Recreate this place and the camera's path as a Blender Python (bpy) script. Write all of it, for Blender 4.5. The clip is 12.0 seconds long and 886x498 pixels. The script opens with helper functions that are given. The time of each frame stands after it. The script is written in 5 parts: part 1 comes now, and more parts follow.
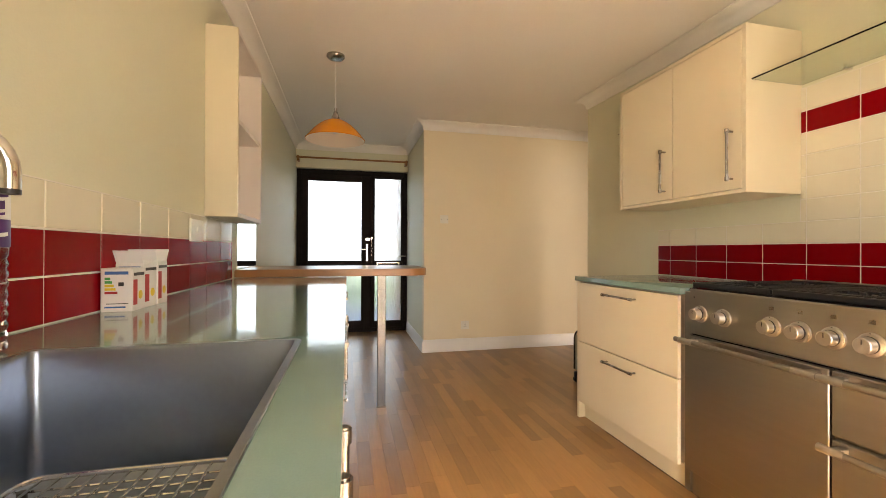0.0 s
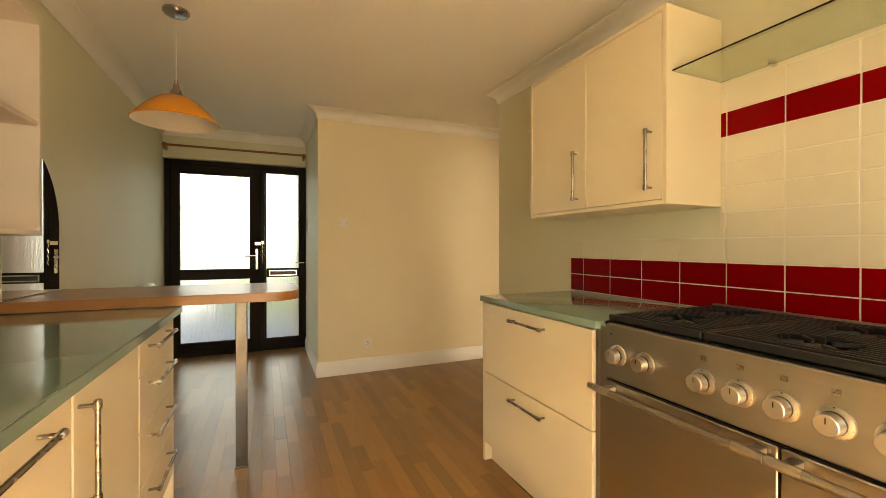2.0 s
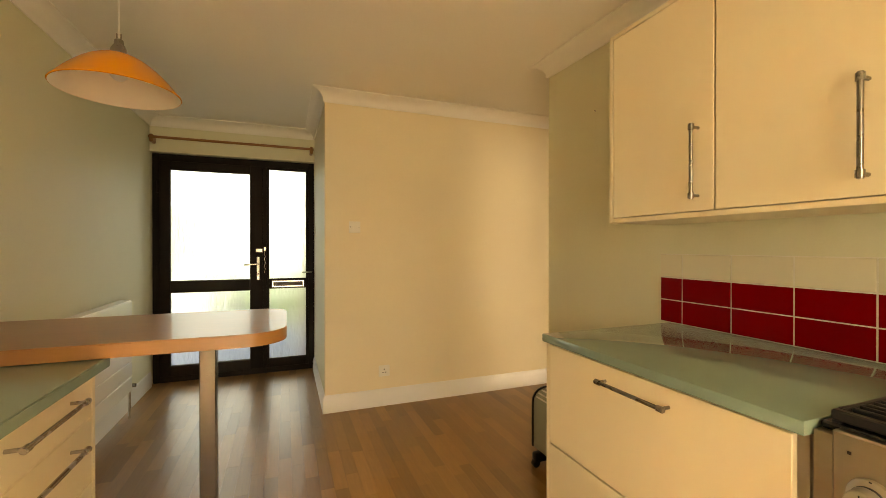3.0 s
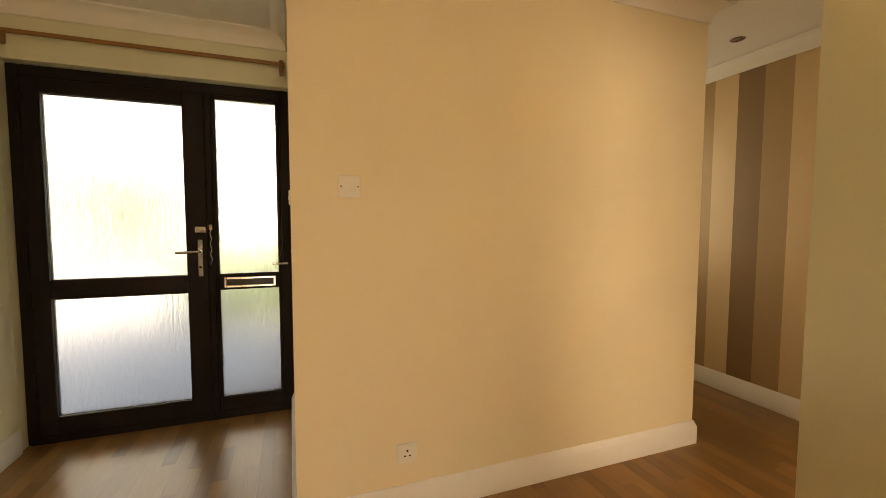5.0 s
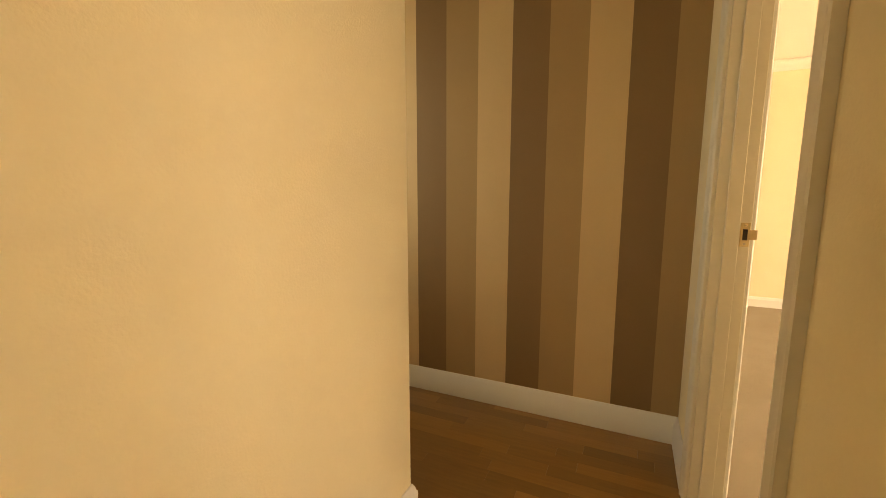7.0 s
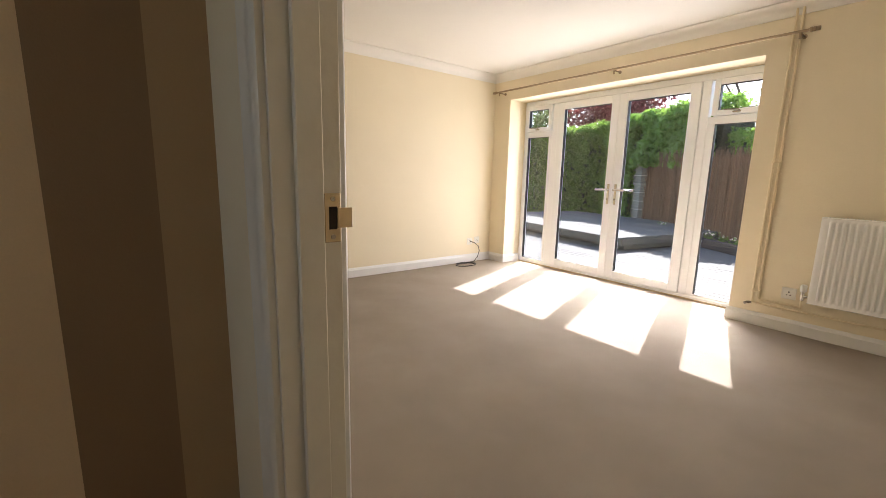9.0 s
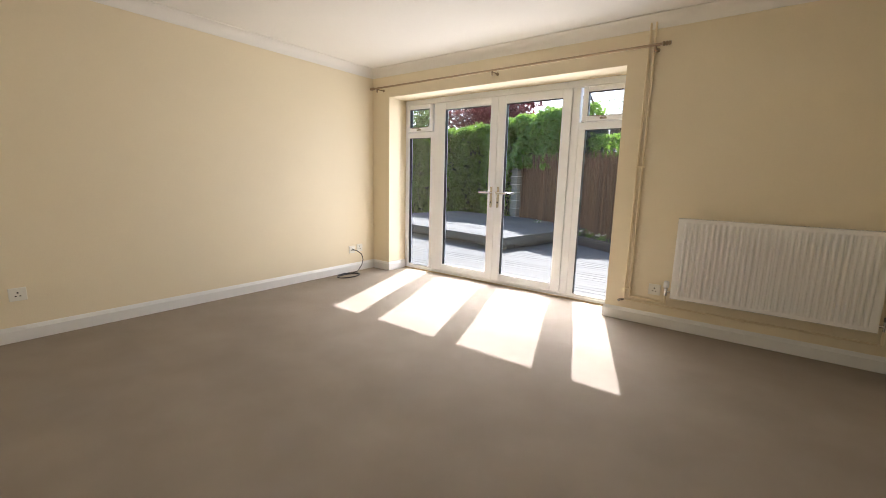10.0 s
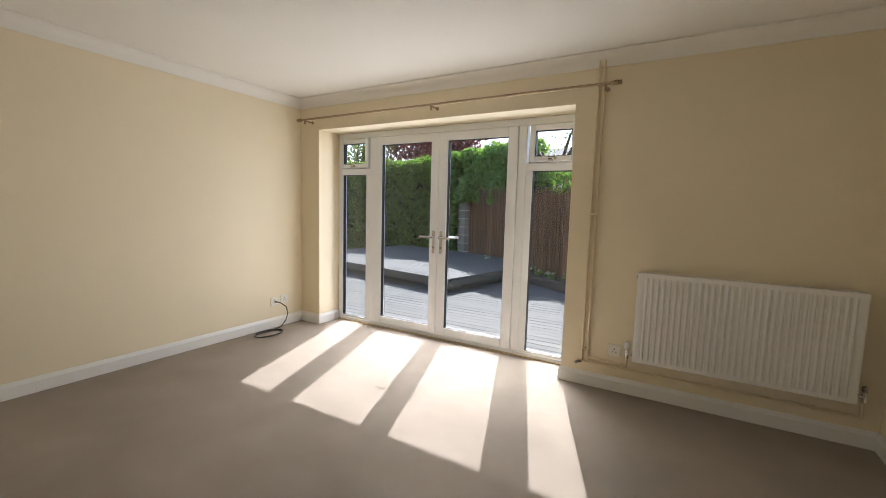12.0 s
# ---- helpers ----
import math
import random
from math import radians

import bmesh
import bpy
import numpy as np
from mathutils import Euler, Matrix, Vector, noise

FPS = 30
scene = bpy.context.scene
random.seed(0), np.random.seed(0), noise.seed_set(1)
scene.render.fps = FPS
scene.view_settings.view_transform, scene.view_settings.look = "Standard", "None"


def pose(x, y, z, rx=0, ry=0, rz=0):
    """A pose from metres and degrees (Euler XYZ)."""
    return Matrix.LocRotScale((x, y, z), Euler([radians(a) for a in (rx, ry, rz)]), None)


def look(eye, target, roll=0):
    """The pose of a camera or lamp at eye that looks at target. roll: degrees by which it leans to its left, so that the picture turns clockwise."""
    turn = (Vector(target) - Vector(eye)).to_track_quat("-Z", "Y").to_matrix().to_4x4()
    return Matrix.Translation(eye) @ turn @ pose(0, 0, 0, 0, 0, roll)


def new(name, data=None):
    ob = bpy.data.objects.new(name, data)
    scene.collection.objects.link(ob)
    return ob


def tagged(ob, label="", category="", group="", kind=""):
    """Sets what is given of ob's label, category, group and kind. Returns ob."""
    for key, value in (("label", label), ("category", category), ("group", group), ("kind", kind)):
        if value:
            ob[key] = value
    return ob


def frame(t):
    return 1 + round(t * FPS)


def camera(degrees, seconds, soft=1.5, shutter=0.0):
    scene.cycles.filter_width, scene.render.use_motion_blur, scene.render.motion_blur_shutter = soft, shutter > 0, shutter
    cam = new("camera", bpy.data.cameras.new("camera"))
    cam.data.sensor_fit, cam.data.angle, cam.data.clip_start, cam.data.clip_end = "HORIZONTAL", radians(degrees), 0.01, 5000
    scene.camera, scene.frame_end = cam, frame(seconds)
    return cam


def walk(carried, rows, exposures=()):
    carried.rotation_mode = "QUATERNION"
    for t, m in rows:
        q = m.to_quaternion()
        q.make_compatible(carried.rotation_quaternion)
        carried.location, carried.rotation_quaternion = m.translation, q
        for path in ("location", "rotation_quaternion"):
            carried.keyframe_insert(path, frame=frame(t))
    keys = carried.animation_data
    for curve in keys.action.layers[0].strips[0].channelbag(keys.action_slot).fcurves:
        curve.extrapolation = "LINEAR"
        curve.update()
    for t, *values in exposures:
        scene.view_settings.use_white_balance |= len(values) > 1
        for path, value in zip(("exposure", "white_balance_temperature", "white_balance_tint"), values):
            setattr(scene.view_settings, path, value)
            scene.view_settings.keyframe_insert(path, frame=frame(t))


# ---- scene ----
cam = camera(94.1, 12.0, 0.8)
PATH = [
    (0, (0.026, 0.229, 1.061), (0.478, 2.178, 1.068), 0.2),
    (0.5, (0.096, 0.278, 1.071), (0.667, 2.195, 1.069), 0.1),
    (1, (0.189, 0.348, 1.091), (0.867, 2.229, 1.081), -0.0),
    (1.5, (0.285, 0.451, 1.116), (1.036, 2.305, 1.109), 0.0),
    (2, (0.375, 0.622, 1.165), (1.162, 2.46, 1.156), 0.0),
    (2.5, (0.43, 0.918, 1.204), (1.202, 2.763, 1.195), 0.0),
    (3, (0.527, 1.273, 1.234), (1.24, 3.142, 1.226), 0.0),
    (3.2, (0.544, 1.429, 1.238), (1.244, 3.302, 1.237), 0.1),
    (4.8, (0.745, 2.664, 1.249), (1.395, 4.553, 1.154), 0.1),
    (5, (0.8, 2.8, 1.247), (1.49, 4.673, 1.121), 0.1),
    (5.5, (0.999, 3.101, 1.209), (1.853, 4.901, 1.038), -0.5),
    (6, (1.268, 3.369, 1.194), (2.42, 4.989, 0.971), -1.5),
    (6.5, (1.524, 3.644, 1.175), (3.029, 4.926, 0.874), -0.3),
    (6.7, (1.611, 3.716, 1.166), (3.245, 4.832, 0.874), -0.1),
    (8.3, (2.536, 3.915, 1.124), (4.392, 3.259, 0.77), 1.2),
    (8.5, (2.616, 3.875, 1.105), (4.395, 3.034, 0.747), 1.4),
    (8.8, (2.703, 3.793, 1.084), (4.353, 2.718, 0.735), 1.3),
    (9, (2.756, 3.718, 1.083), (4.317, 2.517, 0.736), 1.4),
    (9.5, (2.866, 3.574, 1.085), (4.214, 2.136, 0.745), 1.4),
    (10, (2.979, 3.439, 1.118), (4.16, 1.861, 0.782), 1.4),
    (10.5, (3.081, 3.29, 1.137), (4.16, 1.637, 0.811), 1.5),
    (11, (3.151, 3.09, 1.185), (4.177, 1.4, 0.885), 1.5),
    (11.5, (3.177, 2.98, 1.221), (4.184, 1.27, 0.966), 1.5),
    (12, (3.178, 2.954, 1.254), (4.176, 1.232, 1.06), 1.6),
]

# exposure and white balance of the film camera: warm kitchen, neutral lounge
EXPOSURES = [(0.0, 2.58, 7600, 20), (0.5, 2.52, 8200, 21), (2.0, 2.42, 10500, 15), (3.2, 2.58, 11900, 14), (5.0, 2.45, 12100, 22), (5.5, 2.24, 13300, 27), (6.5, 2.86, 16000, 17), (7.4, 2.4, 9500, 17), (8.3, 1.8, 7300, 18), (9.0, 1.58, 6350, 16), (9.5, 1.46, 6150, 15), (10.5, 1.1, 6050, 13), (12.0, 0.86, 6000, 12)]
walk(cam, [(t, look(eye, target, roll)) for t, eye, target, roll in PATH], EXPOSURES)

# ---- world, sun, window lights ----
SUN_TO = Vector((0.35, -1.0, 0.89)).normalized()
world = bpy.data.worlds.new("sky")
scene.world = world
world.use_nodes = True
sky = world.node_tree.nodes.new("ShaderNodeTexSky")
sky.sky_type, sky.sun_disc = "NISHITA", False
sky.sun_elevation, sky.sun_rotation = math.asin(SUN_TO.z), math.atan2(SUN_TO.x, SUN_TO.y)
world.node_tree.links.new(sky.outputs[0], world.node_tree.nodes["Background"].inputs[0])
world.node_tree.nodes["Background"].inputs[1].default_value = 0.15

sun = new("sun", bpy.data.lights.new("sun", "SUN"))
sun.data.energy, sun.data.angle, sun.data.color = 5.0, radians(0.5), (1.0, 0.975, 0.935)
sun.matrix_world = look((0, 0, 30), Vector((0, 0, 30)) - SUN_TO)


def window_light(name, eye, target, w, h, watts, colour):
    ob = new(name, bpy.data.lights.new(name, "AREA"))
    ob.data.shape, ob.data.size, ob.data.size_y = "RECTANGLE", w, h
    ob.data.energy, ob.data.color = watts, colour
    ob.matrix_world = look(eye, target)
    return ob


window_light("french_door_daylight", (5.18, -0.33, 1.0), (5.18, 3.0, 1.0), 2.45, 1.9, 13, (1.0, 0.97, 0.93))
# fill lamp in the added hall opening, lifts the striped wall
window_light("added_hall_fill", (3.36, 5.66, 1.55), (3.36, 3.0, 1.2), 0.66, 1.0, 0.55, (0.86, 0.94, 1.0))
# fill lamp in the unseen kitchen door, watts set for room brightness
window_light("kitchen_fill_daylight", (0.73, -0.30, 1.05), (0.73, 3.0, 1.35), 1.3, 1.85, 3.5, (1.0, 0.93, 0.82))

# ---- materials ----


def mat(name, colour, rough=0.5, metal=0.0, vary=0.06, scale=6.0, fine=0.0, fine_scale=180.0, bump=0.0, bump_scale=None, coat=0.0,
        stretch=None, per_piece=0.0, rough_vary=0.0, spec=0.5):
    """A surface with slow blotches, fine grain and relief, in metres."""
    m = bpy.data.materials.new(name)
    m.use_nodes = True
    n, l = m.node_tree.nodes, m.node_tree.links
    b = n["Principled BSDF"]
    b.inputs["Roughness"].default_value, b.inputs["Metallic"].default_value = rough, metal
    b.inputs["Coat Weight"].default_value, b.inputs["Coat Roughness"].default_value = coat, 0.05
    b.inputs["Specular IOR Level"].default_value = spec
    geo = n.new("ShaderNodeNewGeometry")
    place = geo.outputs["Position"]
    if stretch:
        s = n.new("ShaderNodeVectorMath")
        s.operation = "MULTIPLY"
        s.inputs[1].default_value = stretch
        l.new(place, s.inputs[0])
        place = s.outputs[0]

    def tex(sc, detail):
        t = n.new("ShaderNodeTexNoise")
        t.inputs["Scale"].default_value, t.inputs["Detail"].default_value = sc, detail
        l.new(place, t.inputs["Vector"])
        return t.outputs["Fac"]

    def lin(value, gain, off):
        t = n.new("ShaderNodeMath")
        t.operation = "MULTIPLY_ADD"
        l.new(value, t.inputs[0])
        t.inputs[1].default_value, t.inputs[2].default_value = gain, off
        return t.outputs[0]

    def mul(a, c):
        t = n.new("ShaderNodeMath")
        t.operation = "MULTIPLY"
        l.new(a, t.inputs[0])
        l.new(c, t.inputs[1])
        return t.outputs[0]

    slow = tex(scale, 4)
    tone = lin(slow, 2 * vary, 1 - vary)
    grain = tex(fine_scale, 3)
    if fine:
        tone = mul(tone, lin(grain, 2 * fine, 1 - fine))
    if per_piece:
        info = n.new("ShaderNodeObjectInfo")
        tone = mul(tone, lin(info.outputs["Random"], 2 * per_piece, 1 - per_piece))
        isl = n.new("ShaderNodeNewGeometry")
        tone = mul(tone, lin(isl.outputs["Random Per Island"], 2 * per_piece, 1 - per_piece))
    mix = n.new("ShaderNodeVectorMath")
    mix.operation = "SCALE"
    mix.inputs[0].default_value = colour
    l.new(tone, mix.inputs["Scale"])
    l.new(mix.outputs[0], b.inputs["Base Color"])
    if rough_vary:
        l.new(lin(slow, 2 * rough_vary, rough - rough_vary), b.inputs["Roughness"])
    if bump:
        bp = n.new("ShaderNodeBump")
        bp.inputs["Strength"].default_value, bp.inputs["Distance"].default_value = 1.0, bump
        l.new(grain if bump_scale is None else tex(bump_scale, 3), bp.inputs["Height"])
        l.new(bp.outputs[0], b.inputs["Normal"])
    return m


def glass(name, colour=(1, 1, 1), rough=0.0, relief=0.0, relief_scale=40.0, stretch=(1, 1, 1)):
    m = bpy.data.materials.new(name)
    m.use_nodes = True
    n, l = m.node_tree.nodes, m.node_tree.links
    b = n["Principled BSDF"]
    b.inputs["Base Color"].default_value = (*colour, 1)
    b.inputs["Roughness"].default_value, b.inputs["Transmission Weight"].default_value, b.inputs["IOR"].default_value = rough, 1.0, 1.45
    if relief:
        geo, s, t, bp = n.new("ShaderNodeNewGeometry"), n.new("ShaderNodeVectorMath"), n.new("ShaderNodeTexNoise"), n.new("ShaderNodeBump")
        s.operation = "MULTIPLY"
        s.inputs[1].default_value = stretch
        l.new(geo.outputs["Position"], s.inputs[0])
        l.new(s.outputs[0], t.inputs["Vector"])
        t.inputs["Scale"].default_value = relief_scale
        bp.inputs["Distance"].default_value = relief
        l.new(t.outputs["Fac"], bp.inputs["Height"])
        l.new(bp.outputs[0], b.inputs["Normal"])
    return m


M_CREAM = mat("cream_wall_paint", (0.83, 0.73, 0.53), 0.6, vary=0.03, scale=2.0, fine=0.02, fine_scale=90, bump=0.0006, bump_scale=160)
M_SAGE = mat("pale_green_wall_paint", (0.72, 0.70, 0.52), 0.55, vary=0.03, scale=2.0, fine=0.02, fine_scale=90, bump=0.0006, bump_scale=160)
M_CEIL = mat("white_ceiling_paint", (0.86, 0.83, 0.76), 0.8, vary=0.02, scale=2.0, fine=0.02, fine_scale=70, bump=0.0005, bump_scale=120)
M_WHITE = mat("white_gloss_paint", (0.80, 0.79, 0.76), 0.32, vary=0.02, scale=5, bump=0.0002, bump_scale=60)
M_LINING = mat("off_white_lining_paint", (0.74, 0.70, 0.61), 0.4, vary=0.04, scale=5, fine=0.03, fine_scale=40, bump=0.0003, bump_scale=60)
M_UPVC = mat("white_plastic_frame", (0.87, 0.89, 0.91), 0.28, vary=0.015, scale=4)
M_CARPET = mat("beige_carpet", (0.325, 0.277, 0.229), 0.95, vary=0.18, scale=2.8, fine=0.18, fine_scale=420, bump=0.0025, bump_scale=420, spec=0.1)
M_UNIT = mat("cream_cabinet_front", (0.80, 0.70, 0.50), 0.35, vary=0.015, scale=3, fine=0.015, fine_scale=300, bump=0.0001)
M_CARCASS = mat("white_cabinet_carcass", (0.78, 0.70, 0.62), 0.45, vary=0.02, scale=3)
M_TOP = mat("sage_green_worktop", (0.19, 0.285, 0.24), 0.10, vary=0.05, scale=9, fine=0.06, fine_scale=500, coat=0.3)
M_RED = mat("red_glazed_tile", (0.24, 0.001, 0.004), 0.14, vary=0.05, scale=7, per_piece=0.05, bump=0.0006, bump_scale=9, spec=0.15)
M_WTILE = mat("cream_glazed_tile", (0.78, 0.72, 0.56), 0.10, vary=0.02, scale=7, per_piece=0.03, bump=0.0006, bump_scale=9, spec=0.35)
M_GROUT = mat("pale_grout", (0.80, 0.75, 0.65), 0.7, vary=0.06, scale=14, fine=0.06)
M_STEEL = mat("brushed_steel", (0.42, 0.40, 0.36), 0.29, 1.0, vary=0.05, scale=3, fine=0.05, fine_scale=60, bump=0.00008, bump_scale=240, stretch=(1, 0.05, 1), rough_vary=0.06)
M_SINK = mat("sink_steel", (0.30, 0.345, 0.41), 0.32, 1.0, vary=0.10, scale=5, fine=0.06, fine_scale=90, rough_vary=0.08)
M_CHROME = mat("polished_chrome", (0.72, 0.71, 0.69), 0.12, 1.0, vary=0.03, scale=20, rough_vary=0.04)
M_LEG = mat("dull_steel_leg", (0.14, 0.135, 0.125), 0.22, 1.0, vary=0.05, scale=20, rough_vary=0.05)
M_ALU = mat("brushed_aluminium", (0.60, 0.57, 0.52), 0.36, 1.0, vary=0.04, scale=20, rough_vary=0.05)
M_NICKEL = mat("satin_nickel", (0.34, 0.31, 0.27), 0.27, 1.0, vary=0.05, scale=20, rough_vary=0.06)
M_IRON = mat("black_cast_iron", (0.010, 0.010, 0.011), 0.45, vary=0.2, scale=20, fine=0.2, fine_scale=250, bump=0.0006)
M_BLACK = mat("black_plastic", (0.015, 0.014, 0.014), 0.4, vary=0.1, scale=20)
M_ENAMEL = mat("black_enamel", (0.012, 0.012, 0.013), 0.2, vary=0.1, scale=12)
M_FRAME = mat("dark_brown_door_frame", (0.014, 0.008, 0.006), 0.6, vary=0.15, scale=8, fine=0.15, fine_scale=60, stretch=(1, 1, 0.15), spec=0.2)
M_BAR = mat("oiled_beech_bar", (0.36, 0.165, 0.055), 0.34, vary=0.14, scale=5, fine=0.12, fine_scale=60, stretch=(0.12, 1, 1), coat=0.2)
M_POLE = mat("stained_wood_pole", (0.30, 0.13, 0.035), 0.35, vary=0.15, scale=10, fine=0.1, fine_scale=80, stretch=(0.1, 1, 1))
M_OAK = mat("oak_floor_strip", (0.27, 0.137, 0.044), 0.32, vary=0.13, scale=6, fine=0.18, fine_scale=80, stretch=(1, 0.09, 1), per_piece=0.25, bump=0.0002, bump_scale=90, rough_vary=0.06, coat=0.12)
M_OAK.node_tree.nodes["Principled BSDF"].inputs["Coat Roughness"].default_value = 0.22
M_SOCKET = mat("white_socket_plastic", (0.82, 0.79, 0.70), 0.35, vary=0.02, scale=20)
M_PIPE = mat("cream_painted_pipe", (0.78, 0.66, 0.44), 0.35, vary=0.05, scale=15)
M_RAD = mat("white_radiator_enamel", (0.88, 0.87, 0.83), 0.25, vary=0.015, scale=5)
M_ORANGE = mat("orange_glass_shade", (0.78, 0.28, 0.012), 0.25, vary=0.05, scale=8, coat=0.3)
M_SHADEIN = mat("white_glass_lining", (0.80, 0.70, 0.58), 0.35, vary=0.03, scale=8)
M_SHELFGLASS = glass("green_tinted_glass", (0.80, 0.90, 0.80))
M_PANE = glass("clear_glass")
M_FROST = glass("frosted_rippled_glass", (0.95, 0.98, 0.98), 0.32, 0.008, 45, (1, 1, 0.25))
M_MIRROR = mat("mirror_silver", (0.86, 0.90, 0.87), 0.01, 1.0, vary=0.005, scale=3)
M_CARD = mat("white_carton", (0.78, 0.77, 0.75), 0.5, vary=0.03, scale=30)
M_CARDRED = mat("red_carton_print", (0.45, 0.03, 0.03), 0.5, vary=0.05, scale=30)
M_CARDBLK = mat("black_carton_print", (0.03, 0.03, 0.03), 0.5, vary=0.05, scale=30)
M_BLUE = mat("blue_carton_print", (0.04, 0.14, 0.4), 0.5, vary=0.05, scale=30)
M_GREEN = mat("green_carton_print", (0.04, 0.35, 0.08), 0.5, vary=0.05, scale=30)
M_YELLOW = mat("yellow_carton_print", (0.75, 0.55, 0.03), 0.5, vary=0.05, scale=30)
M_PURPLE = mat("purple_label", (0.08, 0.02, 0.16), 0.4, vary=0.05, scale=30)
M_BOTTLE = glass("clear_bottle_plastic", (0.93, 0.86, 0.93), 0.05)
M_HEATER = mat("grey_green_heater_paint", (0.34, 0.37, 0.31), 0.4, vary=0.03, scale=10)
M_CABLE = mat("black_rubber_cable", (0.012, 0.011, 0.011), 0.45, vary=0.1, scale=40)
M_ANTIQUE = mat("antique_brass_pole", (0.36, 0.27, 0.17), 0.3, 1.0, vary=0.05, scale=20, rough_vary=0.05)
M_BRASS = mat("worn_brass_plate", (0.50, 0.40, 0.26), 0.35, 1.0, vary=0.15, scale=60, rough_vary=0.1)
M_DARKHOLE = mat("dark_recess", (0.02, 0.012, 0.008), 0.8, vary=0.2, scale=60)
M_DECK = mat("weathered_deck_board", (0.112, 0.114, 0.104), 0.8, vary=0.2, scale=4, fine=0.18, fine_scale=60, stretch=(0.12, 1, 1), per_piece=0.10, bump=0.0015, bump_scale=60)
M_DECKDARK = mat("grey_deck_fascia", (0.15, 0.145, 0.12), 0.8, vary=0.12, scale=4, fine=0.15, fine_scale=60, stretch=(0.12, 1, 1), bump=0.0015)
M_REED = mat("reed_screen", (0.15, 0.085, 0.048), 0.8, vary=0.25, scale=9, fine=0.2, fine_scale=120, per_piece=0.45)
M_BLOCK = mat("concrete_block", (0.24, 0.23, 0.20), 0.9, vary=0.15, scale=9, fine=0.15, fine_scale=120, bump=0.003, per_piece=0.12)
M_SLEEPER = mat("dark_timber_sleeper", (0.075, 0.065, 0.055), 0.85, vary=0.2, scale=6, fine=0.2, stretch=(0.2, 1, 1), bump=0.002)
M_SOIL = mat("dark_soil", (0.035, 0.026, 0.02), 0.95, vary=0.3, scale=12, fine=0.3, bump=0.01, bump_scale=60)
M_GROUND = mat("garden_ground", (0.16, 0.15, 0.12), 0.95, vary=0.25, scale=1.2, fine=0.25, fine_scale=60, bump=0.006, bump_scale=50)
M_GRASS = mat("lawn_grass", (0.07, 0.13, 0.028), 0.9, vary=0.25, scale=3, fine=0.3, fine_scale=120, bump=0.01, bump_scale=150)
M_PAVE = mat("grey_drive_paving", (0.21, 0.235, 0.27), 0.85, vary=0.12, scale=2, fine=0.15, fine_scale=140, bump=0.002)
M_LEAF = mat("laurel_leaf", (0.085, 0.165, 0.06), 0.24, vary=0.3, scale=4, per_piece=0.55)
# near-black green that puts the shade inside the foliage into the colour
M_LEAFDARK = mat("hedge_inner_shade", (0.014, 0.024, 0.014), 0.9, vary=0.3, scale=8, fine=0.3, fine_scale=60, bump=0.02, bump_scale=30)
M_LEAFRED = mat("purple_tree_leaf", (0.075, 0.018, 0.022), 0.45, vary=0.25, scale=4, per_piece=0.4)
M_LEAFFAR = mat("far_tree_leaf", (0.085, 0.115, 0.05), 0.6, vary=0.25, scale=2, per_piece=0.4)
M_BARK = mat("grey_bark", (0.10, 0.075, 0.055), 0.9, vary=0.3, scale=20, bump=0.01, bump_scale=40)
M_ROOF = mat("slate_roof", (0.09, 0.085, 0.085), 0.7, vary=0.15, scale=3, fine=0.2, fine_scale=20)
M_BRICK = mat("red_brick_wall", (0.30, 0.15, 0.09), 0.85, vary=0.2, scale=6, fine=0.2, fine_scale=30)
M_PETAL = mat("pale_petal", (0.75, 0.72, 0.60), 0.6, vary=0.1, scale=60)


def striped_paper():
    """Brown three-tone wallpaper, one roll wide per repeat."""
    m = mat("brown_striped_wallpaper", (0.2, 0.13, 0.07), 0.55, vary=0.05, scale=5, fine=0.04, fine_scale=250, bump=0.0003)
    n, l = m.node_tree.nodes, m.node_tree.links
    b = n["Principled BSDF"]
    old = b.inputs["Base Color"].links[0].from_node
    geo, sep, add, mod = n.new("ShaderNodeNewGeometry"), n.new("ShaderNodeSeparateXYZ"), n.new("ShaderNodeMath"), n.new("ShaderNodeMath")
    ramp = n.new("ShaderNodeValToRGB")
    l.new(geo.outputs["Position"], sep.inputs[0])
    l.new(sep.outputs["Y"], add.inputs[0])
    add.operation, add.inputs[1].default_value = "SUBTRACT", 3.664 - 0.524 * 4
    l.new(add.outputs[0], mod.inputs[0])
    mod.operation, mod.inputs[1].default_value = "MODULO", 0.524
    div = n.new("ShaderNodeMath")
    div.operation, div.inputs[1].default_value = "DIVIDE", 0.524
    l.new(mod.outputs[0], div.inputs[0])
    l.new(div.outputs[0], ramp.inputs[0])
    ramp.color_ramp.interpolation = "CONSTANT"
    e = ramp.color_ramp.elements
    e[0].position, e[0].color = 0.0, (0.27, 0.165, 0.082, 1)
    e[1].position, e[1].color = 0.335, (0.70, 0.51, 0.30, 1)
    e.new(0.667).color = (0.44, 0.295, 0.152, 1)
    l.new(ramp.outputs[0], old.inputs[0])
    return m


M_STRIPE = striped_paper()


def thin_leaf(m, colour):
    """Lets some of the sun through a leaf."""
    n, l = m.node_tree.nodes, m.node_tree.links
    b = n["Principled BSDF"]
    out = next(k for k in n if k.type == "OUTPUT_MATERIAL")
    tr, mix = n.new("ShaderNodeBsdfTranslucent"), n.new("ShaderNodeMixShader")
    tr.inputs["Color"].default_value = (*colour, 1)
    mix.inputs[0].default_value = 0.45
    l.new(b.outputs[0], mix.inputs[1])
    l.new(tr.outputs[0], mix.inputs[2])
    l.new(mix.outputs[0], out.inputs["Surface"])


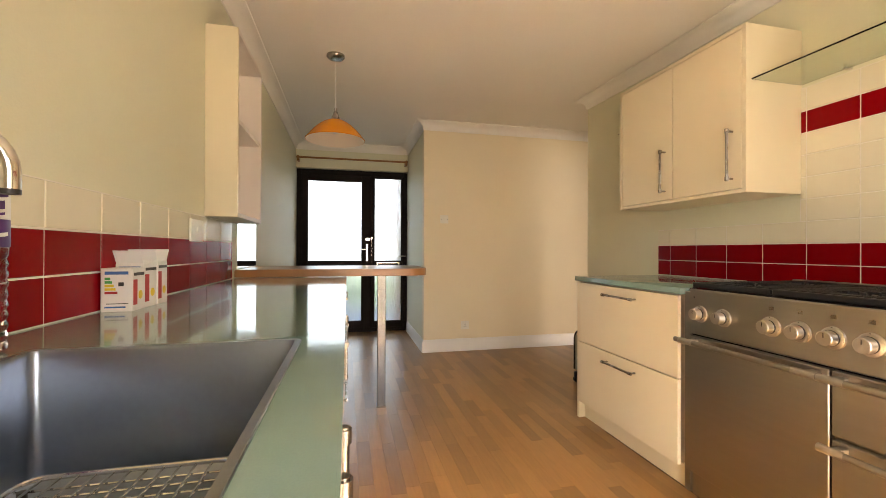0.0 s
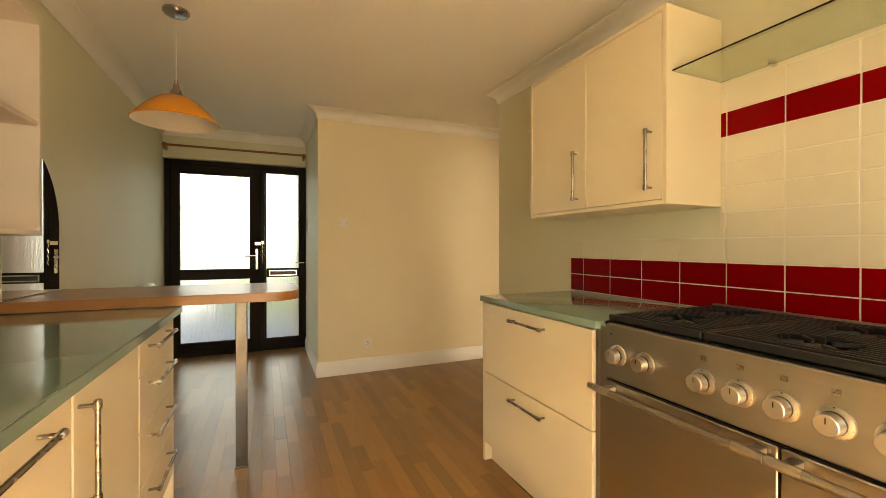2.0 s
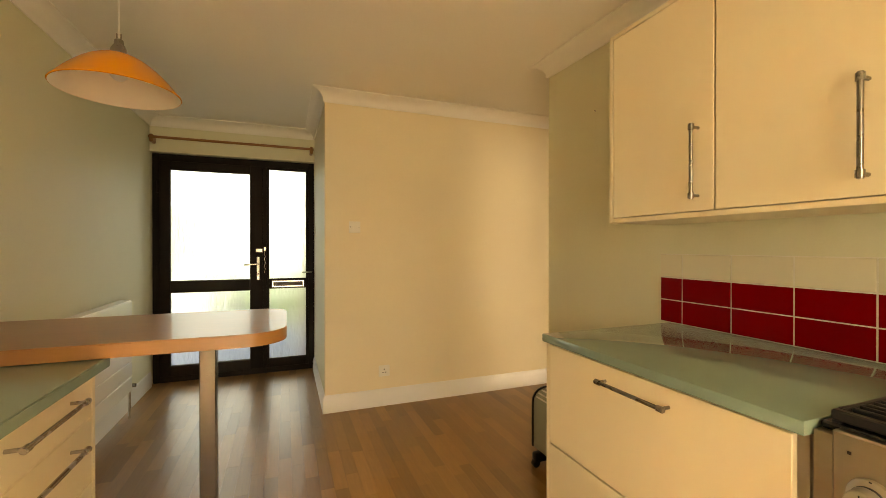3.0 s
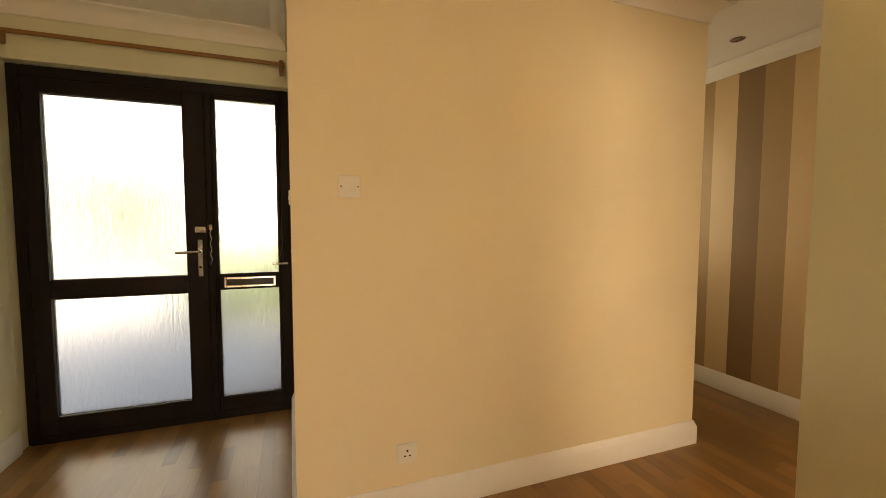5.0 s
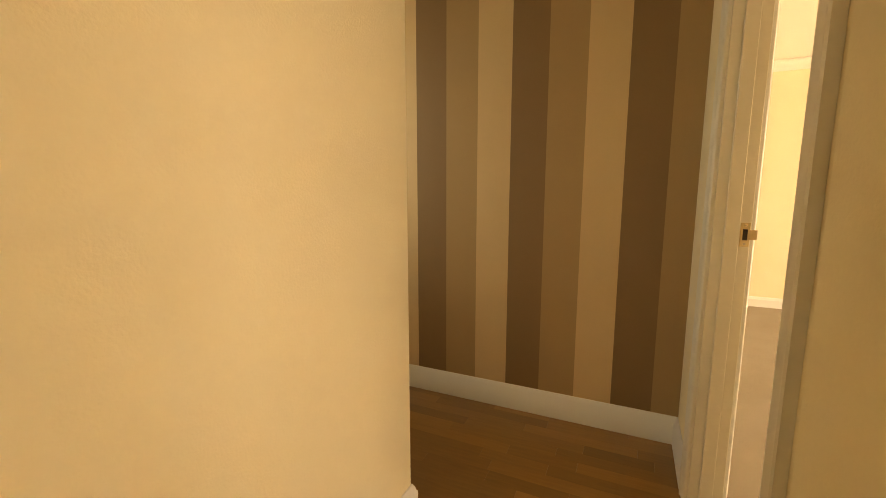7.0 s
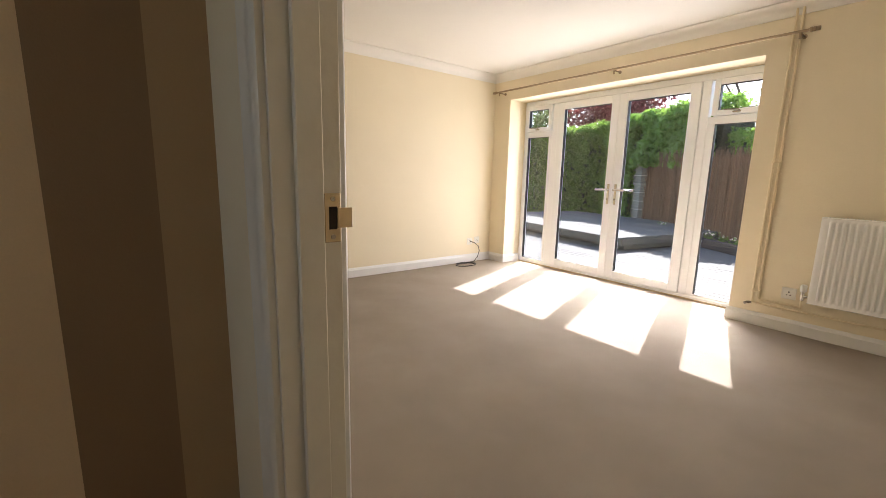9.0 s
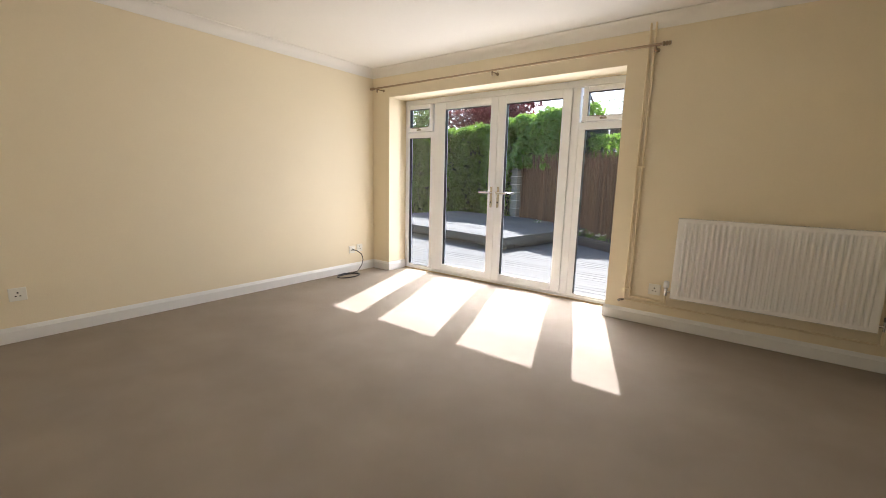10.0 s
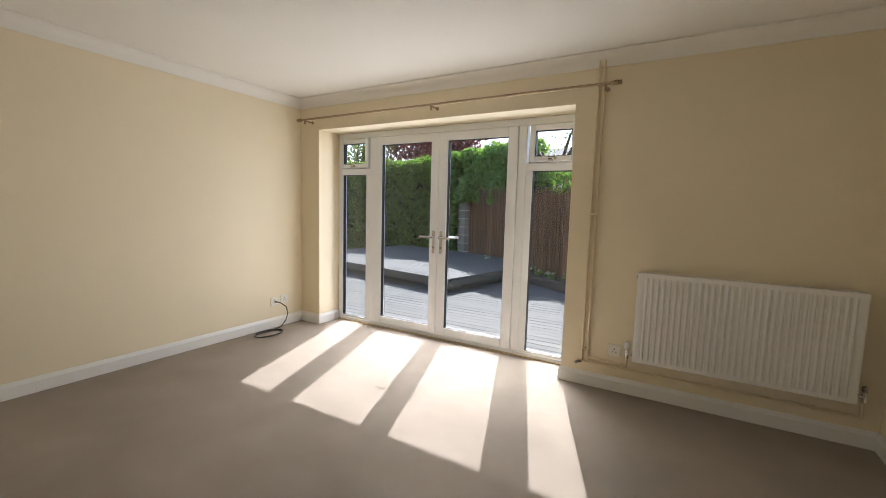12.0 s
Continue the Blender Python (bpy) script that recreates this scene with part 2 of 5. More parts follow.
thin_leaf(M_LEAF, (0.34, 0.56, 0.08))
thin_leaf(M_LEAFFAR, (0.20, 0.32, 0.07))
thin_leaf(M_LEAFRED, (0.26, 0.05, 0.05))


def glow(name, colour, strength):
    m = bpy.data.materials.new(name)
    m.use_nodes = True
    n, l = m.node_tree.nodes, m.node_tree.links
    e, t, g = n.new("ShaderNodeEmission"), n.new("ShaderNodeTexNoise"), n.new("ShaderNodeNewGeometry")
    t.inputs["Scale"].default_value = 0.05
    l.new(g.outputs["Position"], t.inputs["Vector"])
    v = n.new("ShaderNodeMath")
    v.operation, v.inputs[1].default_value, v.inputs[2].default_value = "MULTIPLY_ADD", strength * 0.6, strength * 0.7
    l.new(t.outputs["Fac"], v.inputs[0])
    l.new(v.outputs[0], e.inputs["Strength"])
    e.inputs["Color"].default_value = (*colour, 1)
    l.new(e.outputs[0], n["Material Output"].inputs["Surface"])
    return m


# glowing stand-in for bright sky; whitens the frosted panes and lights the lobby
M_HAZE = glow("glowing_sky_backdrop", (0.66, 0.84, 1.0), 0.75)

# ---- building helpers ----


def mesh_of(name, bm, material):
    me = bpy.data.meshes.new(name)
    bmesh.ops.recalc_face_normals(bm, faces=bm.faces)
    bm.to_mesh(me)
    bm.free()
    me.materials.append(material)
    return me


def smooth(ob, angle=35):
    ob.data.polygons.foreach_set("use_smooth", [True] * len(ob.data.polygons))
    ob.data.set_sharp_from_angle(angle=radians(angle))
    return ob


def thing(name, label, category, place=(0, 0, 0), group="", kind=""):
    """An empty at a thing's base, which parents its parts."""
    ob = new(name)
    ob.empty_display_size = 0.05
    ob.location = place
    return tagged(ob, label, category, group, kind)


def part(name, bm, material, parent=None, label="", soft=True):
    """One mesh, built in world metres, under a thing or a part."""
    ob = new(name, mesh_of(name, bm, material))
    if soft:
        smooth(ob)
    if parent:
        ob.parent = parent
        base = parent.location.copy()
        if parent.parent:
            base = base + parent.parent.location
        ob.location = -base
    if label:
        ob["label"] = label
    return ob


def setting(name, bm, material, label, category, soft=False):
    ob = part(name, bm, material, None, "", soft)
    return tagged(ob, label, category, kind="structure")


def box(bm, x0, x1, y0, y1, z0, z1, bevel=0.0, seg=1):
    m = Matrix.LocRotScale(((x0 + x1) / 2, (y0 + y1) / 2, (z0 + z1) / 2), None, (abs(x1 - x0), abs(y1 - y0), abs(z1 - z0)))
    vs = bmesh.ops.create_cube(bm, size=1, matrix=m)["verts"]
    if bevel:
        es = list({e for v in vs for e in v.link_edges})
        bmesh.ops.bevel(bm, geom=es, offset=bevel, segments=seg, profile=0.5, affect="EDGES")
    return bm


def B(*a, **k):
    return box(bmesh.new(), *a, **k)


def rod(bm, p, q, r, sides=16, r2=None):
    p, q = Vector(p), Vector(q)
    d = q - p
    m = Matrix.Translation((p + q) / 2) @ d.to_track_quat("Z", "Y").to_matrix().to_4x4()
    bmesh.ops.create_cone(bm, cap_ends=True, segments=sides, radius1=r, radius2=r if r2 is None else r2, depth=d.length, matrix=m)
    return bm


def R(*a, **k):
    return rod(bmesh.new(), *a, **k)


def tube(bm, pts, r, sides=10):
    """A round tube along a line of points."""
    pts = [Vector(p) for p in pts]
    rings, up = [], None
    for i, p in enumerate(pts):
        d = (pts[min(i + 1, len(pts) - 1)] - pts[max(i - 1, 0)]).normalized()
        if up is None:
            up = d.orthogonal().normalized()
        up = (up - d * up.dot(d)).normalized()
        side = d.cross(up)
        rings.append([bm.verts.new(p + r * (math.cos(a) * up + math.sin(a) * side)) for a in [2 * math.pi * k / sides for k in range(sides)]])
    for a, b in zip(rings, rings[1:]):
        for k in range(sides):
            bm.faces.new((a[k], a[(k + 1) % sides], b[(k + 1) % sides], b[k]))
    bm.faces.new(rings[0][::-1])
    bm.faces.new(rings[-1])
    return bm


def bend(pts, r=0.02, n=5):
    """Rounds the corners of a line of points."""
    pts = [Vector(p) for p in pts]
    out = [pts[0]]
    for a, b, c in zip(pts, pts[1:], pts[2:]):
        u, v = (a - b).normalized(), (c - b).normalized()
        p, q = b + u * r, b + v * r
        for k in range(n + 1):
            t = k / n
            out.append(p * (1 - t) ** 2 + b * 2 * t * (1 - t) + q * t ** 2)
    return out + [pts[-1]]


def turned(bm, profile, centre, sides=32, axis="z"):
    """A profile of (radius, height) turned round an axis."""
    rings = []
    c = Vector(centre)
    for r, h in profile:
        ring = []
        for k in range(sides):
            a = 2 * math.pi * k / sides
            u, v = max(r, 1e-5) * math.cos(a), max(r, 1e-5) * math.sin(a)
            d = {"z": (u, v, h), "x": (h, u, v), "y": (u, h, v)}[axis]
            ring.append(bm.verts.new(c + Vector(d)))
        rings.append(ring)
    for a, b in zip(rings, rings[1:]):
        for k in range(sides):
            bm.faces.new((a[k], a[(k + 1) % sides], b[(k + 1) % sides], b[k]))
    bm.faces.new(rings[0][::-1])
    bm.faces.new(rings[-1])
    return bm


def sweep(bm, profile, p, q, out, up=(0, 0, 1), trim_p=0.0, trim_q=0.0):
    """A profile of (out from the wall, up) drawn from p to q; trims lengthen each end by that much of the outward reach."""
    p, q, out, up = Vector(p), Vector(q), Vector(out), Vector(up)
    d = (q - p).normalized()
    a = [bm.verts.new(p + out * o + up * u - d * o * trim_p) for o, u in profile]
    b = [bm.verts.new(q + out * o + up * u + d * o * trim_q) for o, u in profile]
    n = len(profile)
    for k in range(n):
        bm.faces.new((a[k], a[(k + 1) % n], b[(k + 1) % n], b[k]))
    bm.faces.new(a[::-1])
    bm.faces.new(b)
    return bm


def prism(bm, outline, z0, z1):
    """A flat outline of (x, y) drawn up from z0 to z1."""
    a = [bm.verts.new((x, y, z0)) for x, y in outline]
    b = [bm.verts.new((x, y, z1)) for x, y in outline]
    n = len(outline)
    for k in range(n):
        bm.faces.new((a[k], a[(k + 1) % n], b[(k + 1) % n], b[k]))
    bm.faces.new(a[::-1])
    bm.faces.new(b)
    return bm


def wall(u0, u1, v0, v1, z0, z1, along="x", holes=()):
    """A wall with thickness from v0 to v1 that runs along x or y; holes (u0, u1, z0, z1) go right through it."""
    us = sorted({u0, u1, *[h for o in holes for h in o[:2]]})
    zs = sorted({z0, z1, *[h for o in holes for h in o[2:]]})

    def solid(i, j):
        if not (0 <= i < len(us) - 1 and 0 <= j < len(zs) - 1):
            return False
        u, z = (us[i] + us[i + 1]) / 2, (zs[j] + zs[j + 1]) / 2
        return not any(a < u < b and c < z < d for a, b, c, d in holes)

    bm = bmesh.new()
    grid = {}

    def v(i, j, k):
        if (i, j, k) not in grid:
            u, w, z = us[i], (v0, v1)[k], zs[j]
            grid[i, j, k] = bm.verts.new((u, w, z) if along == "x" else (w, u, z))
        return grid[i, j, k]

    for i in range(len(us) - 1):
        for j in range(len(zs) - 1):
            if not solid(i, j):
                continue
            for k in (0, 1):
                bm.faces.new((v(i, j, k), v(i + 1, j, k), v(i + 1, j + 1, k), v(i, j + 1, k)))
            if not solid(i - 1, j):
                bm.faces.new((v(i, j, 0), v(i, j + 1, 0), v(i, j + 1, 1), v(i, j, 1)))
            if not solid(i + 1, j):
                bm.faces.new((v(i + 1, j, 0), v(i + 1, j + 1, 0), v(i + 1, j + 1, 1), v(i + 1, j, 1)))
            if not solid(i, j - 1):
                bm.faces.new((v(i, j, 0), v(i + 1, j, 0), v(i + 1, j, 1), v(i, j, 1)))
            if not solid(i, j + 1):
                bm.faces.new((v(i, j + 1, 0), v(i + 1, j + 1, 0), v(i + 1, j + 1, 1), v(i, j + 1, 1)))
    return bm


def frame_of(bm, x0, x1, z0, z1, w, y0, y1, bevel=0.004, wb=None, wt=None):
    """Four butted rails of a frame in a wall along x."""
    wb, wt = wb or w, wt or w
    box(bm, x0, x0 + w, y0, y1, z0, z1, bevel)
    box(bm, x1 - w, x1, y0, y1, z0, z1, bevel)
    box(bm, x0 + w, x1 - w, y0 + 0.001, y1 - 0.001, z0, z0 + wb, bevel)
    box(bm, x0 + w, x1 - w, y0 + 0.001, y1 - 0.001, z1 - wt, z1, bevel)
    return bm


# ---- shell ----
CEIL = 2.40
LC = 2.335                     # lounge ceiling
WX, EX = -0.60, 2.13          # kitchen side walls
LW, LE = 2.166, 6.73           # lounge side walls
SY = -0.12                    # inner face of the garden wall
NY = 5.62                     # inner face of the front wall
HY = 3.55                     # hall face of the lounge wall
EC, EY = 2.095, 3.492          # free corner of the kitchen wall, a little out of square
CY = 4.45                     # cream wall facing the kitchen
HX = 3.81                     # striped hall wall

setting("wall_west", wall(-0.5, 5.95, -0.85, WX, -0.2, CEIL + 0.2, "y"), M_SAGE, "pale sage green painted kitchen wall", "wall")
# unseen opening, its width chosen for the light it lets in
setting("wall_south_kitchen", wall(WX, LW - 0.018, -0.50, SY, -0.2, CEIL + 0.2, "x", [(0.05, 1.42, 0.0, 2.05)]), M_SAGE, "painted kitchen wall with an added opening for daylight", "wall")
setting("wall_south_lounge", wall(LW - 0.018, LE + 0.25, -0.50, SY, -0.2, CEIL + 0.2, "x", [(3.90, 6.46, -0.02, 2.02)]), M_CREAM, "cream painted lounge wall with a wide french door opening", "wall")
setting("wall_east", wall(SY, HY + 0.2, LE, LE + 0.25, -0.2, CEIL + 0.2, "y"), M_CREAM, "plain cream painted lounge wall", "wall")
setting("wall_kitchen_east", wall(SY, 2.64, EX, LW - 0.018, -0.1, CEIL + 0.1, "y"), M_SAGE, "pale sage green kitchen wall behind the range", "wall")
setting("wall_kitchen_end", prism(bmesh.new(), [(EX, 2.64), (LW - 0.018, 2.64), (LW - 0.018, EY + 0.008), (EC, EY)], -0.1, CEIL + 0.1), M_SAGE, "pale sage green end of the kitchen wall by the hall", "wall")
setting("wall_hall_return", prism(bmesh.new(), [(LW - 0.018, EY - 0.045), (2.51, EY - 0.045), (2.51, HY), (LW - 0.018, EY + 0.008)], -0.1, CEIL + 0.1), M_CREAM, "cream painted wall beside the lounge doorway", "wall")
setting("wall_lounge_west", wall(SY, HY - 0.105, LW - 0.018, LW, -0.1, CEIL + 0.1, "y"), M_CREAM, "cream painted lounge wall", "wall")
setting("wall_lounge_north", wall(2.51, LE, HY - 0.105, HY, -0.1, CEIL + 0.1, "x", [(2.57, 3.41, -0.1, 2.04)]), M_CREAM, "cream painted wall with the lounge doorway", "wall")
setting("wall_cream", wall(0.80, 2.92, CY, CY + 0.10, -0.1, CEIL + 0.1, "x"), M_CREAM, "smooth cream painted wall end facing the kitchen", "wall")
setting("wall_lobby_east", wall(CY + 0.10, NY, 0.80, 0.90, -0.1, CEIL + 0.1, "y"), M_SAGE, "pale painted side wall of the entrance lobby", "wall")
setting("wall_hall_west", wall(CY + 0.10, NY, 2.82, 2.92, -0.1, CEIL + 0.1, "y"), M_CREAM, "cream painted hall wall", "wall")
setting("wall_striped", wall(HY, NY, HX, HX + 0.10, -0.1, CEIL + 0.1, "y"), M_STRIPE, "hall wall with brown striped wallpaper", "wall")
# the second opening is made for the added hall window
setting("wall_north", wall(WX, LE + 0.25, NY, 5.90, -0.2, CEIL + 0.2, "x", [(-0.599, 0.80, -0.05, 2.09), (3.0, 3.72, 1.0, 2.10)]), M_SAGE, "pale painted front wall round the entrance door", "wall")
setting("ceiling", B(-0.85, LE + 0.25, -0.50, 5.95, CEIL, CEIL + 0.12), M_CEIL, "plain white painted ceiling", "ceiling")
setting("ceiling_lounge", B(LW, LE, SY, HY - 0.105, LC, CEIL - 0.001), M_CEIL, "plain white painted lounge ceiling", "ceiling")
# unseen eaves, their edge set so the sun patches end where wanted
setting("roof_eaves", B(-1.2, LE + 0.6, -1.36, -0.50, 2.30, 2.50), M_UPVC, "unseen white eaves that cut the sun on the garden side", "eaves")
setting("floor_lounge", B(LW, LE, SY - 0.30, HY - 0.055, -0.12, 0.0), M_CARPET, "beige fitted carpet with soft marks", "carpet")
setting("floor_base", B(WX, HX, SY, NY + 0.16, -0.12, -0.012), M_DARKHOLE, "dark sub-floor under the oak strips", "floor")

COVE = [(0.0, -0.088), (0.008, -0.088), (0.012, -0.078)] + [(0.012 + 0.066 * (1 - math.cos(a)), -0.078 + 0.066 * math.sin(a)) for a in [math.pi / 2 * k / 6 for k in range(1, 7)]] + [(0.088, -0.008), (0.088, 0.0), (0.0, 0.0)]
SKIRT = [(0.0, 0.0), (0.018, 0.0), (0.018, 0.098), (0.013, 0.106), (0.012, 0.114), (0.006, 0.126), (0.004, 0.13), (0.0, 0.13)]


SKIRT_LOW = [(o, z * 0.10 / 0.13) for o, z in SKIRT]


def trim_run(name, profile, z, p, q, out, label, category, material, tp=0.0, tq=0.0):
    return setting(name, sweep(bmesh.new(), profile, (*p, z), (*q, z), (*out, 0), (0, 0, 1), tp, tq), material, label, category, True)


E_ = 0.0006
for n, p, q, o, tp, tq in [
        ("coving_west", (WX + E_, SY), (WX + E_, NY), (1, 0), -1, -1),
        ("coving_north", (WX, NY - E_), (0.80, NY - E_), (0, -1), -1, -1),
        ("coving_lobby", (0.80 - E_, NY), (0.80 - E_, CY), (-1, 0), -1, 1),
        ("coving_cream", (0.80, CY - E_), (2.92, CY - E_), (0, -1), 1, 1),
        ("coving_hall_west", (2.92 + E_, CY), (2.92 + E_, NY), (1, 0), 1, -1),
        ("coving_hall_north", (2.92, NY - E_), (HX, NY - E_), (0, -1), -1, -1),
        ("coving_striped", (HX - E_, NY), (HX - E_, HY), (-1, 0), -1, -1),
        ("coving_hall_south", (HX, HY + E_), (2.51, HY + E_), (0, 1), -1, 0.08),
        ("coving_hall_return", (2.51, HY + E_), (EC, EY + E_), (-0.139, 0.990), 0, 1),
        ("coving_kitchen_end", (EC - E_, EY), (EX - E_, 2.64), (-0.999, -0.041), 1, 0.03),
        ("coving_kitchen_east", (EX - E_, 2.64), (EX - E_, SY), (-1, 0), 0, -1),
        ("coving_lounge_south", (LW, SY + E_), (LE, SY + E_), (0, 1), -1, -1),
        ("coving_lounge_east", (LE - E_, SY), (LE - E_, HY - 0.105), (-1, 0), -1, -1),
        ("coving_lounge_west", (LW + E_, HY - 0.105), (LW + E_, SY), (1, 0), -1, -1)]:
    trim_run(n, COVE, (LC if "lounge" in n else CEIL) - E_, p, q, o, "white plaster coving along the ceiling", "coving", M_CEIL, tp, tq)
for n, p, q, o, tp, tq in [
        ("skirting_west", (WX + E_, 2.815), (WX + E_, NY), (1, 0), 0, -1),
        ("skirting_lobby", (0.80 - E_, NY), (0.80 - E_, CY), (-1, 0), 0, 1),
        ("skirting_cream", (0.80, CY - E_), (2.92, CY - E_), (0, -1), 1, 1),
        ("skirting_hall_west", (2.92 + E_, CY), (2.92 + E_, NY), (1, 0), 1, -1),
        ("skirting_striped", (HX - E_, NY), (HX - E_, HY), (-1, 0), -1, -1),
        ("skirting_hall_corner", (HX, HY + E_), (3.48, HY + E_), (0, 1), -1, 0),
        ("skirting_kitchen_east", (EC - E_, EY), (EX - E_, 2.642), (-0.999, -0.041), 1, 0),
        ("skirting_hall_south", (2.51, HY + E_), (EC, EY + E_), (-0.139, 0.990), 0, 1),
        ("skirting_lounge_west", (LW + E_, HY - 0.105), (LW + E_, SY), (1, 0), -1, -1),
        ("skirting_lounge_right", (LW, SY + E_), (3.90, SY + E_), (0, 1), -1, 1),
        ("skirting_lounge_left", (6.46, SY + E_), (LE, SY + E_), (0, 1), 1, -1),
        ("skirting_reveal_left", (6.46 - E_, SY), (6.46 - E_, SY - 0.27), (-1, 0), 1, 0),
        ("skirting_lounge_east", (LE - E_, SY), (LE - E_, HY - 0.105), (-1, 0), -1, -1)]:
    trim_run(n, SKIRT_LOW if "lounge" in n or "reveal" in n else SKIRT, 0.0, p, q, o, "white painted moulded skirting board", "skirting", M_WHITE, tp, tq)

# ---- kitchen ----
WT = 0.90


def bar_handle(p, q, out, parent, r=0.006, name="handle"):
    """A round bar on two posts with ringed ends, as on the drawers and doors."""
    p, q, out = Vector(p), Vector(q), Vector(out)
    bm = bmesh.new()
    d = (q - p).normalized()
    rod(bm, p - d * 0.012, q + d * 0.012, r, 14)
    for e in (p, q):
        rod(bm, e, e - out, r * 0.8, 10)
        rod(bm, e - d * 0.009, e + d * 0.009, r * 1.45, 14)
    return part(name, bm, M_NICKEL, parent, "satin nickel bar handle")


def socket(name, centre, out, w=0.146, h=0.086, label="white double plug socket on the wall", twin=False):
    """A plate with bevelled rim, pin holes and a rocker."""
    c, o = Vector(centre), Vector(out)
    side = Vector((-o.y, o.x, 0))
    ob = thing(name, label, "socket", c)

    def slab(u0, u1, z0, z1, d0, d1, bevel=0.0):
        a, b = c + side * u0 + o * d0, c + side * u1 + o * d1
        return B(min(a.x, b.x), max(a.x, b.x), min(a.y, b.y), max(a.y, b.y), c.z + z0, c.z + z1, bevel=bevel)

    part("plate", slab(-w / 2, w / 2, -h / 2, h / 2, 0, 0.009, 0.0025), M_SOCKET, ob)
    return ob, slab


def plug_socket(name, centre, out, gangs=1, label="white plastic plug socket on the wall"):
    ob, slab = socket(name, centre, out, 0.086 if gangs == 1 else 0.146, 0.086, label)
    for g in range(gangs):
        u = 0 if gangs == 1 else (-0.033, 0.033)[g]
        part("pin_hole", slab(u - 0.004, u + 0.004, 0.006, 0.016, 0.0085, 0.0097), M_DARKHOLE, ob)
        part("pin_hole", slab(u - 0.015, u - 0.006, -0.014, -0.008, 0.0085, 0.0097), M_DARKHOLE, ob)
        part("pin_hole", slab(u + 0.006, u + 0.015, -0.014, -0.008, 0.0085, 0.0097), M_DARKHOLE, ob)
        part("rocker", slab(u - 0.006, u + 0.006, 0.023, 0.035, 0.0085, 0.0125, 0.001), M_SOCKET, ob)
    return ob


def light_switch(name, centre, out, gangs, label):
    ob, slab = socket(name, centre, out, 0.086, 0.086, label)
    for g in range(gangs):
        u = (g - (gangs - 1) / 2) * 0.016
        part("rocker", slab(u - 0.007, u + 0.007, -0.013, 0.013, 0.0085, 0.0125, 0.001), M_SOCKET, ob)
    for u in (-0.033, 0.033):
        part("screw", slab(u - 0.003, u + 0.003, -0.003, 0.003, 0.0085, 0.0095), M_NICKEL, ob)
    tagged(ob, category="light switch")
    return ob


# base units along the west wall
def front(bm_args, parent, name="drawer_front", label=""):
    return part(name, B(*bm_args, bevel=0.0018), M_UNIT, parent, label)


FX = -0.012   # face of the west units
units = [("sink_cabinet", 0.22, 1.283, "cream two-door cabinet under the kitchen sink"),
         ("pull_out_cabinet", 1.289, 1.754, "cream base cabinet with a horizontal bar handle"),
         ("tall_door_cabinet", 1.760, 2.262, "cream base cabinet with an upright bar handle"),
         ("drawer_cabinet", 2.268, 2.790, "cream cabinet of four drawers beside the bar")]
for name, y0, y1, label in units:
    u = thing(name, label, "cabinet", ((WX + FX) / 2, (y0 + y1) / 2, 0.10))
    part("body", B(WX + 0.002, FX - 0.05, y0, y1, 0.10, 0.66 if name == "sink_cabinet" else WT - 0.032), M_CARCASS, u)
    if name == "sink_cabinet":
        for a, b, h in ((y0, 0.717, 0.66), (0.721, y1, 0.78)):
            d = part("door", B(FX - 0.019, FX, a + 0.0015, b - 0.0015, 0.15, WT - 0.036, bevel=0.0018), M_UNIT, u)
            bar_handle((FX + 0.035, h, 0.62), (FX + 0.035, h, 0.82), (0.035, 0, 0), u, 0.007)
    elif name == "pull_out_cabinet":
        part("door", B(FX - 0.019, FX, y0 + 0.0015, y1 - 0.0015, 0.15, WT - 0.036, bevel=0.0018), M_UNIT, u)
        bar_handle((FX + 0.035, 1.34, 0.815), (FX + 0.035, 1.61, 0.815), (0.035, 0, 0), u)
    elif name == "tall_door_cabinet":
        part("door", B(FX - 0.019, FX, y0 + 0.0015, y1 - 0.0015, 0.15, WT - 0.036, bevel=0.0018), M_UNIT, u)
        bar_handle((FX + 0.035, 1.788, 0.595), (FX + 0.035, 1.788, 0.808), (0.035, 0, 0), u)
    else:
        for z0, z1 in ((0.732, 0.864), (0.545, 0.728), (0.35, 0.541), (0.15, 0.346)):
            part("drawer_front", B(FX - 0.019, FX, y0 + 0.0015, y1 - 0.0015, z0, z1, bevel=0.0018), M_UNIT, u)
            zh = z1 - 0.045 if z1 < 0.8 else 0.815
            bar_handle((FX + 0.035, 2.38, zh), (FX + 0.035, 2.66, zh), (0.035, 0, 0), u)
plinth = thing("west_plinth", "cream plinth board under the sink cabinets", "plinth", (-0.07, 1.4, 0))
part("board", B(-0.085, -0.068, 0.22, 2.78, 0.0, 0.098, bevel=0.001), M_UNIT, plinth)
endp = thing("west_end_panel", "cream end panel closing the drawer cabinet", "panel", (-0.3, 2.725, 0))
part("board", B(WX + 0.002, FX, 2.792, 2.812, 0.0, WT - 0.032, bevel=0.001), M_UNIT, endp)

# worktop with a sink cut-out
SX0, SX1, SY0, SY1 = -0.452, -0.060, 0.20, 1.0


